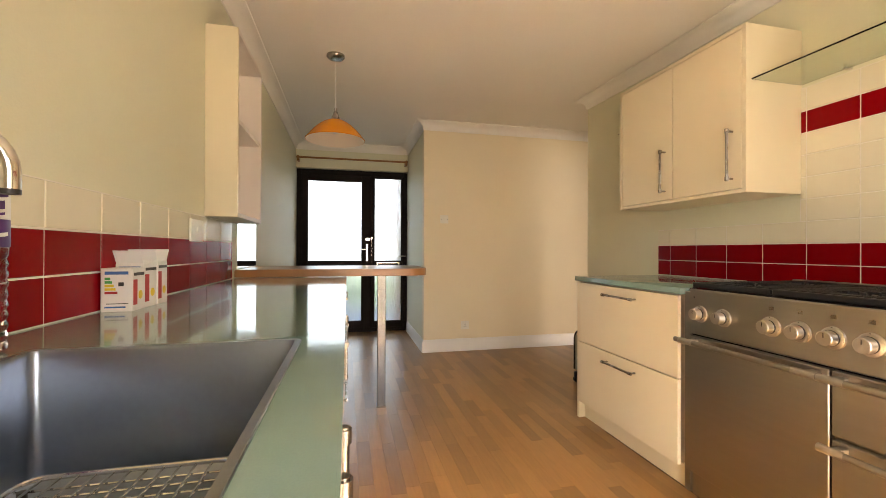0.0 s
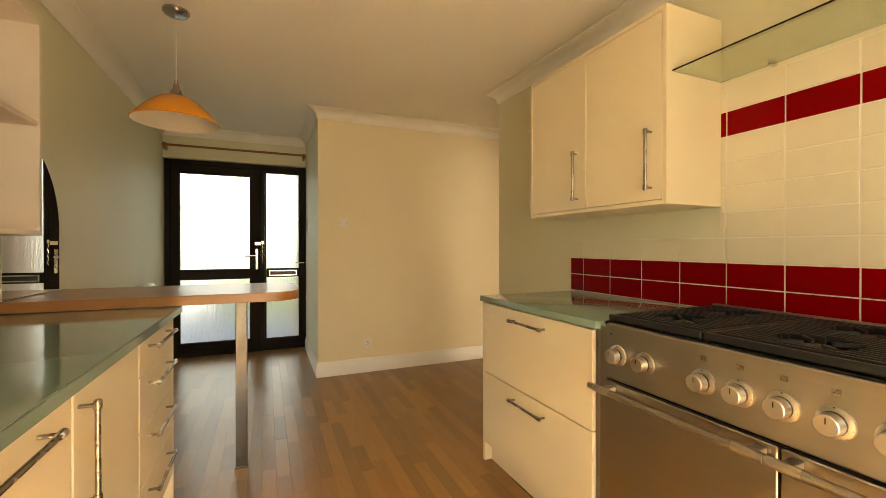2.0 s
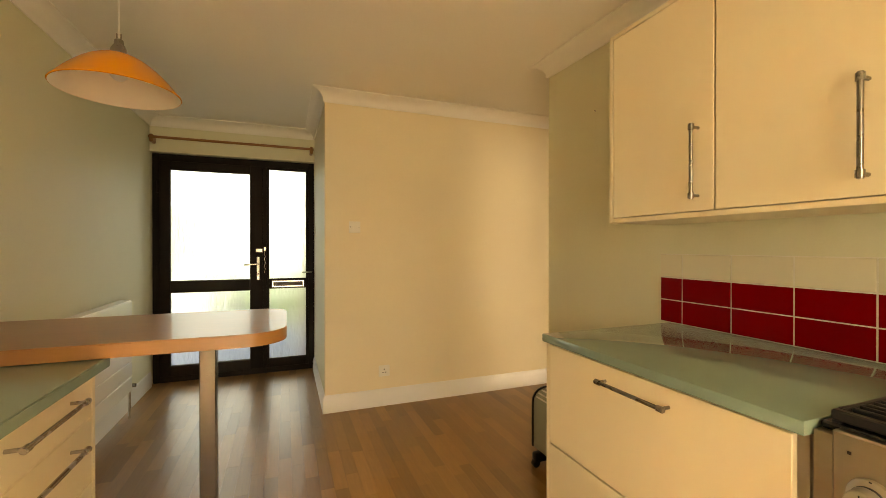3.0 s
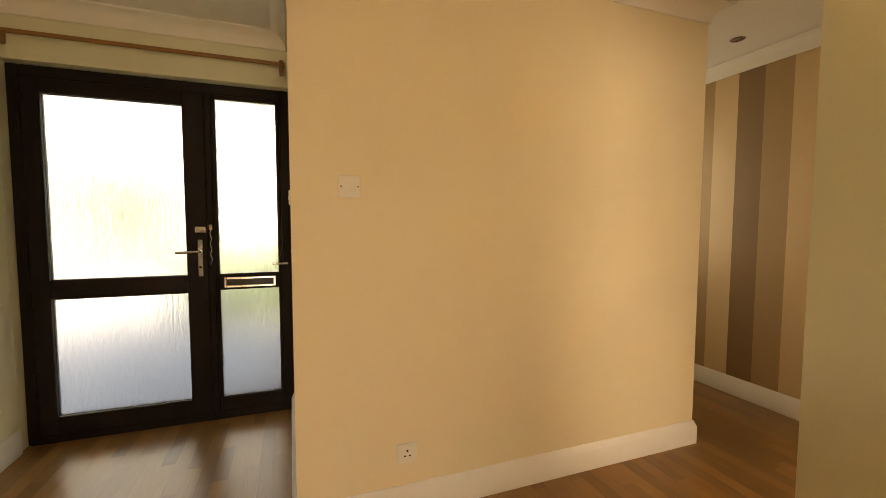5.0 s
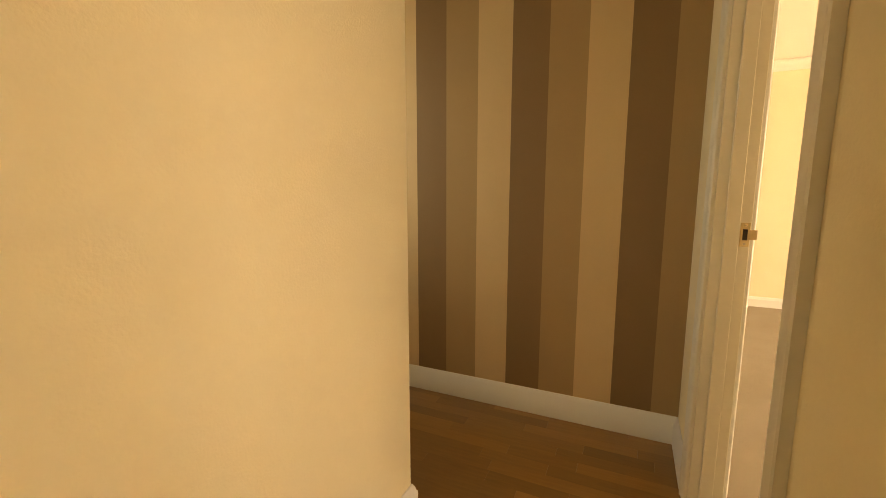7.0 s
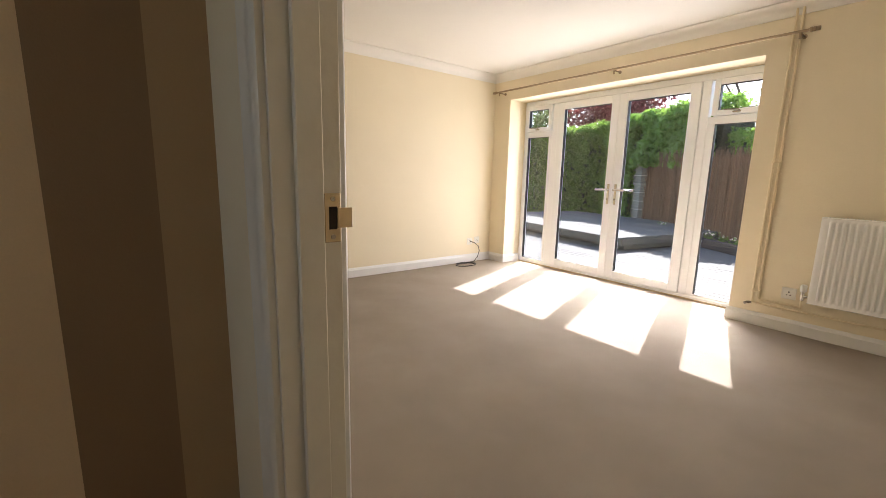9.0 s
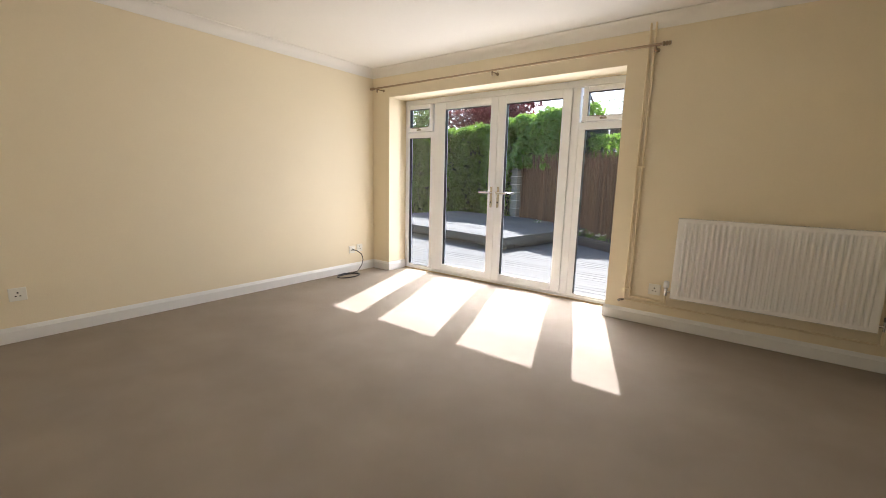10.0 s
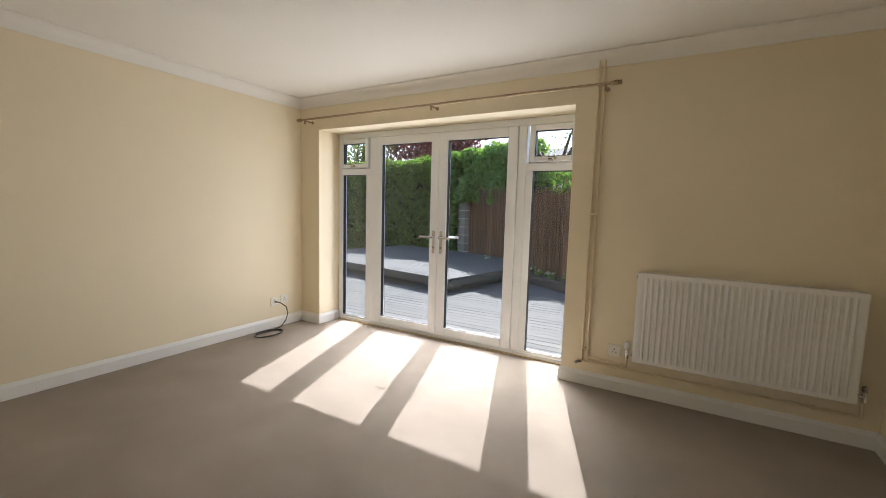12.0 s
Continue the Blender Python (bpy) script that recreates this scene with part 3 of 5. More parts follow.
def worktop_west():
    bm = wall(WX + 0.002, 0.022, 0.0, 0.03, SY + 0.002, 2.82, "x", [(SX0, SX1, SY0, SY1)])
    for v in bm.verts:
        v.co = (v.co.x, v.co.z, WT - 0.03 + v.co.y)
    bmesh.ops.recalc_face_normals(bm, faces=bm.faces)
    es = [e for e in bm.edges if len(e.link_faces) == 2 and e.calc_face_angle() > 0.5 and min(e.verts[0].co.z, e.verts[1].co.z) > WT - 1e-4]
    bmesh.ops.bevel(bm, geom=es, offset=0.003, segments=2, affect="EDGES")
    return bm


wt = thing("west_worktop", "glossy sage green worktop with an undermounted sink cut-out", "worktop", (-0.3, 1.3, WT - 0.03))
part("slab", worktop_west(), M_TOP, wt)

# sink
sink = thing("kitchen_sink", "deep brushed steel undermounted kitchen sink", "sink", (-0.27, 0.6, 0.67))
bm = bmesh.new()


def rounded(x0, x1, y0, y1, r, n=6):
    out = []
    for cx, cy, a0 in ((x1 - r, y1 - r, 0), (x0 + r, y1 - r, 90), (x0 + r, y0 + r, 180), (x1 - r, y0 + r, 270)):
        out += [(cx + r * math.cos(radians(a0 + 90 * k / n)), cy + r * math.sin(radians(a0 + 90 * k / n))) for k in range(n + 1)]
    return out


def basin(bm, x0, x1, y0, y1):
    levels = [(-0.007, WT + 0.0004, 0.012), (-0.006, WT + 0.0016, 0.012), (0.001, WT + 0.0018, 0.014), (0.003, WT - 0.003, 0.014), (0.005, 0.71, 0.018), (0.022, 0.695, 0.03), (0.04, 0.685, 0.04), (0.15, 0.682, 0.05)]
    rings = [[bm.verts.new((x, y, z)) for x, y in rounded(x0 + i, x1 - i, y0 + i, y1 - i, r)] for i, z, r in levels]
    for a, b in zip(rings, rings[1:]):
        for k in range(len(a)):
            bm.faces.new((a[k], a[(k + 1) % len(a)], b[(k + 1) % len(a)], b[k]))
    bm.faces.new(rings[-1])
    return bm


bowl = part("bowl", basin(bm, SX0 + 0.0, SX1 - 0.0, SY0, SY1), M_SINK, sink)
bowl.modifiers.new("thick", "SOLIDIFY").thickness = -0.0015
part("plug", turned(bmesh.new(), [(0.045, 0), (0.045, 0.004), (0.035, 0.005), (0.0, 0.004)], (-0.27, 0.42, 0.683)), M_CHROME, sink)
rack = thing("sink_grid", "chrome wire grid lying in the sink bowl", "sink grid", (-0.29, 0.62, 0.69))
bm = bmesh.new()
tube(bm, [(x, y, 0.728) for x, y in rounded(-0.425, -0.135, 0.30, 0.945, 0.03, 4)] + [(-0.135, 0.915, 0.728)], 0.004, 8)
part("rim_wire", bm, M_CHROME, rack)
for k in range(1, 13):
    x = -0.425 + 0.29 * k / 13
    part("wire", tube(bmesh.new(), [(x, 0.302, 0.727), (x, 0.943, 0.727)], 0.0019, 6), M_CHROME, rack)
for k in range(1, 27):
    y = 0.30 + 0.645 * k / 27
    part("cross_wire", tube(bmesh.new(), [(-0.423, y, 0.722), (-0.137, y, 0.722)], 0.0019, 6), M_CHROME, rack)
for x in (-0.41, -0.15):
    for y in (0.33, 0.915):
        part("foot", R((x, y, 0.686), (x, y, 0.726), 0.006, 10), M_BLACK, rack)

# tap over the sink
TX, TY = -0.556, 0.90
tap = thing("kitchen_tap", "polished chrome swan-neck kitchen tap behind the sink", "tap", (TX, TY, WT))
part("base", turned(bmesh.new(), [(0.028, 0), (0.028, 0.006), (0.022, 0.012), (0.02, 0.06), (0.016, 0.065)], (TX, TY, WT)), M_CHROME, tap)
arc = [(TX, TY, 0.96), (TX, TY, 1.17)] + [(TX + 0.056 * (1 - math.cos(a)), TY + 0.02 * (1 - math.cos(a)), 1.17 + 0.062 * math.sin(a)) for a in [math.pi * k / 14 for k in range(1, 15)]] + [(TX + 0.112, TY + 0.04, 1.145)]
part("spout", tube(bmesh.new(), arc, 0.0135, 16), M_CHROME, tap)
part("nozzle", R((TX + 0.112, TY + 0.04, 1.139), (TX + 0.112, TY + 0.04, 1.146), 0.0138, 16), M_BLACK, tap)
part("lever", rod(bmesh.new(), (TX, TY, 0.985), (TX, TY - 0.065, 1.01), 0.006, 12), M_CHROME, tap)

# bottle beside the sink
BX, BY = -0.527, 0.995
bot = thing("water_bottle", "clear ribbed plastic water bottle with a purple and white label", "bottle", (BX, BY, WT))
ribs = [(0.032, 0), (0.040, 0.006)]
for k in range(9):
    z = 0.012 + 0.016 * k
    ribs += [(0.0405, z), (0.0380, z + 0.006), (0.0405, z + 0.012)]
ribs += [(0.041, 0.162), (0.041, 0.265), (0.036, 0.285), (0.020, 0.312), (0.0145, 0.318)]
part("body", turned(bmesh.new(), ribs, (BX, BY, WT)), M_BOTTLE, bot)
part("label", turned(bmesh.new(), [(0.0416, 0.164), (0.0418, 0.165), (0.0418, 0.205), (0.0416, 0.206)], (BX, BY, WT)), M_PURPLE, bot, "purple lower label")
part("label", turned(bmesh.new(), [(0.0416, 0.2065), (0.0418, 0.207), (0.0418, 0.262), (0.0416, 0.263)], (BX, BY, WT)), M_CARD, bot, "white upper label with dark print bars")
for z, hh, a0, a1 in ((0.240, 0.005, -70, 10), (0.222, 0.013, -80, 0), (0.213, 0.004, -70, 0), (0.180, 0.006, -60, 10)):
    bm = bmesh.new()
    n_ = 8
    angles = [radians(a0 + (a1 - a0) * j / n_) for j in range(n_ + 1)]
    a = [bm.verts.new((BX + 0.0424 * math.cos(g), BY + 0.0424 * math.sin(g), WT + z + 0.003 * math.sin(2 * g))) for g in angles]
    b = [bm.verts.new((BX + 0.0424 * math.cos(g), BY + 0.0424 * math.sin(g), WT + z + hh + 0.003 * math.sin(2 * g))) for g in angles]
    for j in range(n_):
        bm.faces.new((a[j], a[j + 1], b[j + 1], b[j]))
    part("print", bm, M_CARD if z < 0.2 else M_PURPLE, bot)
part("cap", turned(bmesh.new(), [(0.016, 0.316), (0.016, 0.332), (0.011, 0.335), (0.0, 0.335)], (BX, BY, WT)), M_PURPLE, bot)


# bulb cartons
def carton(y, x, tall, turn, open_top):
    ob = thing("bulb_carton", "small white light bulb carton with coloured printing" if not open_top else "opened white light bulb carton with raised flaps", "carton", (0, 0, 0), "cartons on the worktop")
    part("box", B(-0.035, 0.035, -0.035, 0.035, 0, tall, bevel=0.0012), M_CARD, ob)
    part("print_panel", B(0.0352, 0.0358, -0.030, -0.008, 0.016, tall - 0.030), M_CARDRED, ob)
    part("print_bar", B(0.0358, 0.0363, -0.029, 0.031, tall - 0.020, tall - 0.012), M_CARDBLK, ob)
    part("bulb_print", turned(bmesh.new(), [(0.0, 0.0), (0.012, 0.0), (0.011, 0.0006)], (0.0352, 0.012, 0.040), 20, "x"), M_YELLOW, ob)
    part("print_bar", B(-0.026, 0.026, -0.0358, -0.0352, tall - 0.016, tall - 0.008), M_BLUE, ob)
    for k, m in enumerate((M_GREEN, M_GREEN, M_YELLOW, M_YELLOW, M_CARDRED)):
        part("rating_bar", B(-0.026, -0.014 + 0.004 * k, -0.0358, -0.0352, tall - 0.03 - 0.009 * k, tall - 0.0235 - 0.009 * k), m, ob)
    part("print_bar", B(0.004, 0.016, -0.0358, -0.0352, tall - 0.046, tall - 0.036), M_CARDBLK, ob)
    part("print_bar", B(-0.026, 0.02, -0.0358, -0.0352, 0.010, 0.014), M_BLUE, ob)
    part("print_bar", B(-0.022, 0.026, -0.0358, -0.0352, 0.020, 0.022), M_CARDBLK, ob)
    if open_top:
        for s in (-1, 1):
            bm = bmesh.new()
            box(bm, -0.033, 0.033, -0.0006, 0.0006, 0, 0.04)
            bmesh.ops.transform(bm, matrix=pose(0, 0.034 * s, tall, -28 * s), verts=bm.verts)
            part("flap", bm, M_CARD, ob)
    ob.matrix_basis = pose(x, y, WT, 0, 0, turn)
    return ob


carton(1.485, -0.552, 0.112, 2, False)
carton(1.5585, -0.553, 0.122, -2, True)
carton(1.632, -0.552, 0.126, 1, True)

ts, slab = socket("tile_outlet", (WX + 0.0085, 2.136, 1.140), (1, 0, 0), 0.146, 0.092, "white blank outlet plate set in the wall tiles")
part("rocker", slab(-0.012, 0.012, -0.012, 0.012, 0.0085, 0.0125, 0.001), M_SOCKET, ts)

# open wall shelf unit above the west worktop
sh = thing("wall_shelf_unit", "cream open-fronted wall cabinet with one inner shelf", "wall cabinet", (-0.53, 2.54, 1.211))
part("side_panel", B(WX + 0.001, -0.463, 2.270, 2.290, 1.211, 2.078, bevel=0.001), M_UNIT, sh)
part("side_panel", B(WX + 0.001, -0.463, 2.788, 2.808, 1.211, 2.078, bevel=0.001), M_CARCASS, sh)
part("top_panel", B(WX + 0.001, -0.463, 2.290, 2.788, 2.058, 2.0775), M_CARCASS, sh)
part("bottom_panel", B(WX + 0.001, -0.463, 2.290, 2.788, 1.2115, 1.231), M_CARCASS, sh)
part("back_panel", B(WX + 0.001, WX + 0.008, 2.290, 2.788, 1.231, 2.058), M_CARCASS, sh)
part("shelf", B(WX + 0.008, -0.469, 2.290, 2.788, 1.652, 1.670), M_CARCASS, sh)

# arched mirror above the bar
bm = bmesh.new()
outline = [(2.822, 0.952), (3.32, 0.952)] + [(2.90 + 0.42 * math.cos(a), 1.25 + 0.42 * math.sin(a)) for a in [radians(4 * k) for k in range(0, 29)]]
outline = [(y, z) for y, z in outline if y >= 2.822] + [(2.822, 1.62)]
a = [bm.verts.new((WX + 0.001, y, z)) for y, z in outline]
b = [bm.verts.new((WX + 0.006, y, z)) for y, z in outline]
for k in range(len(a)):
    bm.faces.new((a[k], a[(k + 1) % len(a)], b[(k + 1) % len(a)], b[k]))
bm.faces.new(a[::-1])
bm.faces.new(b)
mir = thing("wall_mirror", "frameless mirror with a curved top above the bar", "mirror", (WX, 3.0, 0.952))
part("mirror_glass", bm, M_MIRROR, mir, soft=False)

# breakfast bar on one steel leg
bar = thing("breakfast_bar", "oiled wooden breakfast bar with rounded end on a steel leg", "breakfast bar", (0.253, 3.038, 0))
r = 0.13
outline = [(WX + 0.002, 2.775), (0.53 - r, 2.775)] + [(0.53 - r + r * math.cos(a), 2.775 + r + r * math.sin(a)) for a in [radians(-90 + 9 * k) for k in range(1, 11)]]
outline += [(0.53 - 0.10 + 0.10 * math.cos(a), 3.37 - 0.10 + 0.10 * math.sin(a)) for a in [radians(9 * k) for k in range(0, 11)]] + [(WX + 0.002, 3.37)]
bm = prism(bmesh.new(), outline, WT + 0.003, WT + 0.047)
es = [e for e in bm.edges if abs(e.verts[0].co.z - e.verts[1].co.z) < 1e-5]
bmesh.ops.bevel(bm, geom=es, offset=0.004, segments=2, affect="EDGES")
part("bar_top", bm, M_BAR, bar)
part("leg", B(0.225, 0.281, 3.030, 3.086, 0.006, WT - 0.002, bevel=0.003), M_LEG, bar, "square polished steel leg")
part("foot_plate", B(0.222, 0.284, 3.027, 3.089, 0.0, 0.012, bevel=0.002), M_NICKEL, bar)
part("top_plate", B(0.205, 0.301, 3.010, 3.106, WT - 0.003, WT + 0.0028), M_BLACK, bar)

# east base unit with two deep drawers
u = thing("drawer_unit", "cream base unit with two deep drawers beside the range", "cabinet", (1.78, 2.15, 0))
part("body", B(1.525, EX - 0.002, 1.79, 2.600, 0.10, WT - 0.033), M_CARCASS, u)
part("end_panel", B(1.471, EX - 0.002, 2.601, 2.622, 0.0, WT - 0.031, bevel=0.001), M_UNIT, u)
part("plinth", B(1.515, 1.531, 1.79, 2.600, 0.0, 0.099), M_UNIT, u)
for z0, z1, zh in ((0.490, 0.862, 0.812), (0.105, 0.484, 0.432)):
    d = part("drawer_front", B(1.470, 1.489, 1.792, 2.599, z0, z1, bevel=0.0018), M_UNIT, u)
    bar_handle((1.438, 2.075, zh), (1.438, 2.305, zh), (-0.032, 0, 0), u)
w2 = thing("east_worktop", "glossy sage green worktop over the drawer unit", "worktop", (1.78, 2.15, WT - 0.03))
part("slab", B(1.456, EX - 0.002, 1.764, 2.630, WT - 0.030, WT, bevel=0.003, seg=2), M_TOP, w2)

# east wall cabinet
wc = thing("wall_cabinet", "cream wall cabinet with two inset doors and bar handles", "wall cabinet", (1.96, 2.2, 1.334))
CZ0, CZ1 = 1.334, 2.112
part("body", B(1.85, EX - 0.002, 1.775, 2.622, CZ0 + 0.018, CZ1 - 0.018), M_CARCASS, wc)
for y0, y1 in ((1.752, 1.7705), (2.6265, 2.645)):
    part("side_panel", B(1.800, EX - 0.002, y0, y1, CZ0, CZ1, bevel=0.001), M_UNIT, wc)
part("bottom_panel", B(1.8005, EX - 0.002, 1.771, 2.626, CZ0 + 0.0005, CZ0 + 0.0175, bevel=0.001), M_UNIT, wc)
part("top_panel", B(1.8005, EX - 0.002, 1.771, 2.626, CZ1 - 0.0175, CZ1 - 0.0005, bevel=0.001), M_UNIT, wc)
for y0, y1, yh in ((1.7705, 2.191, 1.820), (2.191, 2.6265, 2.246)):
    d = part("door", B(1.800, 1.819, y0 + 0.003, y1 - 0.003, CZ0 + 0.0205, CZ1 - 0.0205, bevel=0.0015), M_UNIT, wc)
    bar_handle((1.766, yh, 1.404), (1.766, yh, 1.628), (-0.034, 0, 0), wc, 0.0065)
gs = thing("glass_shelf", "green tinted glass shelf fixed to the tiled wall", "shelf", (1.98, 1.2, 1.856))
part("glass", B(1.828, EX - 0.009, 0.50, 1.750, 1.850, 1.8565, bevel=0.001), M_SHELFGLASS, gs)
for y in (0.7, 1.55):
    part("bracket", B(EX - 0.045, EX - 0.0095, y - 0.008, y + 0.008, 1.838, 1.849, bevel=0.002), M_CHROME, gs)

# range cooker
RY0, RY1, RX = 0.60, 1.760, 1.475
rc = thing("range_cooker", "wide stainless steel range cooker with a black gas hob", "cooker", (1.75, 1.12, 0))
part("body", B(RX + 0.022, EX - 0.02, RY0, RY1, 0.10, 0.885), M_STEEL, rc)
part("side_trim", B(RX + 0.002, RX + 0.022, RY1 - 0.030, RY1, 0.02, 0.885, bevel=0.001), M_STEEL, rc)
part("side_trim", B(RX + 0.002, RX + 0.022, RY0, RY0 + 0.030, 0.02, 0.885, bevel=0.001), M_STEEL, rc)
part("control_panel", B(RX - 0.004, RX + 0.021, RY0 + 0.031, RY1 - 0.031, 0.708, 0.899, bevel=0.004), M_STEEL, rc)
# black strip that stands in for the shadow under the control panel
part("panel_shadow_gap", B(RX + 0.012, RX + 0.0215, RY0 + 0.031, RY1 - 0.031, 0.700, 0.7075), M_ENAMEL, rc)
part("plinth_panel", B(RX + 0.012, RX + 0.0215, RY0 + 0.031, RY1 - 0.031, 0.015, 0.108, bevel=0.001), M_STEEL, rc)
part("hob_tray", B(RX + 0.0225, EX - 0.02, RY0, RY1, 0.8855, 0.900, bevel=0.004), M_ENAMEL, rc)
part("upstand", B(EX - 0.050, EX - 0.021, RY0, RY1, 0.9005, 0.930, bevel=0.002), M_STEEL, rc)
for name, y0, y1, z0, z1 in (("oven_door", 1.198, RY1 - 0.032, 0.116, 0.698), ("oven_door", RY0 + 0.032, 1.192, 0.500, 0.698), ("oven_door", RY0 + 0.032, 1.192, 0.116, 0.488)):
    d = part(name, B(RX - 0.004, RX + 0.021, y0, y1, z0, z1, bevel=0.003), M_STEEL, rc)
    zh = z1 - 0.018
    bm = bmesh.new()
    ya, yb = y0 + 0.004, y1 - 0.004
    rod(bm, (RX - 0.055, ya - (0.012 if y1 > 1.5 else -0.0), zh), (RX - 0.055, yb + (0.030 if y1 > 1.5 else 0), zh), 0.011, 16)
    part("handle_rail", bm, M_STEEL, d)
    for yc in (ya + 0.03, yb - 0.03):
        bm = R((RX - 0.055, yc - 0.035, zh), (RX - 0.055, yc + 0.035, zh), 0.0125, 16)
        box(bm, RX - 0.050, RX - 0.0045, yc - 0.014, yc + 0.014, zh - 0.008, zh + 0.008, 0.002)
        part("handle_bracket", bm, M_ALU, d, "bright steel handle bracket")
for y in (1.671, 1.563, 1.375, 1.280, 1.185, 1.090, 0.995):
    k = part("knob", turned(bmesh.new(), [(0.021, -0.046), (0.023, -0.044), (0.0235, -0.022), (0.024, -0.021)], (RX, y, 0.798), 28, "x"), M_ALU, rc, "turned steel control knob")
    part("knob_band", turned(bmesh.new(), [(0.0238, -0.021), (0.0245, -0.0205), (0.0245, -0.0155), (0.0238, -0.015)], (RX, y, 0.798), 28, "x"), M_BLACK, k)
    part("bezel", turned(bmesh.new(), [(0.028, -0.014), (0.034, -0.011), (0.035, -0.0045)], (RX, y, 0.798), 28, "x"), M_ALU, k)
    part("pointer", B(RX - 0.0472, RX - 0.0462, y - 0.001, y + 0.001, 0.801, 0.815), M_BLACK, k)
    for dy, dz in ((0, 0.031), (0.029, -0.006), (-0.029, -0.006)):
        part("mark", B(RX - 0.0125, RX - 0.0105, y + dy - 0.002, y + dy + 0.002, 0.798 + dz - 0.002, 0.798 + dz + 0.002), M_BLACK, k)
for y in (1.375, 1.280, 1.185, 1.090, 0.995):
    part("burner_symbol", B(RX - 0.0046, RX - 0.0041, y - 0.008, y + 0.008, 0.856, 0.868), M_NICKEL, rc)
part("indicator_light", B(RX - 0.0046, RX - 0.0041, 1.70, 1.706, 0.862, 0.868), M_BLACK, rc)


def grate(y0, y1, parent):
    """A cast-iron pan support: outer rails, feet and long ribs broken round two burners."""
    x0, x1, ym = RX + 0.026, EX - 0.058, (y0 + y1) / 2
    bm = bmesh.new()
    for xa, xb, ya, yb in ((x0, x0 + 0.018, y0, y1), (x1 - 0.016, x1, y0, y1), (x0 + 0.018, x1 - 0.016, y0, y0 + 0.014), (x0 + 0.018, x1 - 0.016, y1 - 0.014, y1)):
        box(bm, xa, xb, ya, yb, 0.905, 0.926, 0.003)
    for x in (x0 + 0.009, x1 - 0.008, (x0 + x1) / 2):
        for y in (y0 + 0.007, y1 - 0.007):
            box(bm, x - 0.007, x + 0.007, y - 0.006, y + 0.006, 0.9005, 0.9048)
    part("pan_support", bm, M_IRON, parent, "black cast-iron pan support")
    centres = (x0 + 0.155, x1 - 0.145)
    for xc in centres:
        part("burner", turned(bmesh.new(), [(0.05, 0), (0.05, 0.006), (0.036, 0.008), (0.036, 0.013), (0.030, 0.016), (0.0, 0.016)], (xc, ym, 0.9005), 24), M_IRON, parent)
        for a in range(45, 360, 90):
            bm = B(0.028, 0.088, -0.004, 0.004, 0.9155, 0.927, bevel=0.0015)
            bmesh.ops.transform(bm, matrix=pose(xc, ym, 0, 0, 0, a), verts=bm.verts)
            part("finger", bm, M_IRON, parent)
    n = int((x1 - x0 - 0.04) / 0.024)
    for k in range(1, n):
        x = x0 + 0.018 + (x1 - x0 - 0.034) * k / n
        gap = max(0.0, *[0.085 ** 2 - (x - xc) ** 2 for xc in centres]) ** 0.5
        for ya, yb in (((y0 + 0.0145, ym - gap), (ym + gap, y1 - 0.0145)) if gap else ((y0 + 0.0145, y1 - 0.0145),)):
            part("rib", B(x - 0.0042, x + 0.0042, ya, yb, 0.908, 0.9275, bevel=0.0015), M_IRON, parent)


grate(1.405, 1.745, rc)
grate(1.015, 1.398, rc)
grate(0.615, 1.008, rc)

# pendant lamp
pl = thing("pendant_lamp", "orange domed glass pendant lamp on a thin wire", "pendant lamp", (-0.057, 3.157, CEIL))
part("ceiling_rose", turned(bmesh.new(), [(0.062, 0.0), (0.062, -0.010), (0.055, -0.019), (0.03, -0.026), (0.008, -0.028)], (-0.057, 3.157, CEIL - 0.0005)), M_NICKEL, pl, "brushed steel ceiling rose")
part("wire", R((-0.057, 3.157, CEIL - 0.026), (-0.057, 3.157, 2.02), 0.0015, 8), M_CARD, pl)
part("lamp_holder", turned(bmesh.new(), [(0.009, 0.06), (0.014, 0.056), (0.016, 0.04), (0.026, 0.022), (0.03, 0.0)], (-0.057, 3.157, 1.955)), M_NICKEL, pl, "brushed steel lamp holder")
for dx in (-0.006, 0.006):
    part("holder_pin", R((-0.057 + dx, 3.157, 2.012), (-0.057 + dx, 3.157, 2.036), 0.003, 8), M_NICKEL, pl)
arc = [(0.024 + 0.175 * f, 1.956 - 0.136 * f ** 1.75) for f in [k / 14 for k in range(15)]]


def shell(profile, centre, sides=48):
    bm = bmesh.new()
    turned(bm, profile, centre, sides)
    bmesh.ops.delete(bm, geom=[f for f in bm.faces if len(f.verts) > 4], context="FACES")
    return bm


shade = part("shade", shell(arc, (-0.057, 3.157, 0)), M_ORANGE, pl, "orange glass dome shade")
part("shade_lining", shell([(r_ - 0.002, z_ - 0.005) for r_, z_ in arc], (-0.057, 3.157, 0)), M_SHADEIN, shade, "white inner face of the shade")
part("shade_rim", tube(bmesh.new(), [(-0.057 + 0.198 * math.cos(a), 3.157 + 0.198 * math.sin(a), 1.8185) for a in [2 * math.pi * k / 48 for k in range(49)]], 0.003, 6), M_ORANGE, shade)
part("bulb", turned(bmesh.new(), [(0.012, 0.0), (0.014, -0.02), (0.03, -0.055), (0.028, -0.075), (0.012, -0.09), (0, -0.092)], (-0.057, 3.157, 1.95)), M_CARD, pl)

# portable heater against the kitchen wall
ht = thing("convector_heater", "grey-green portable convector heater on black feet", "heater", (1.95, 3.05, 0))
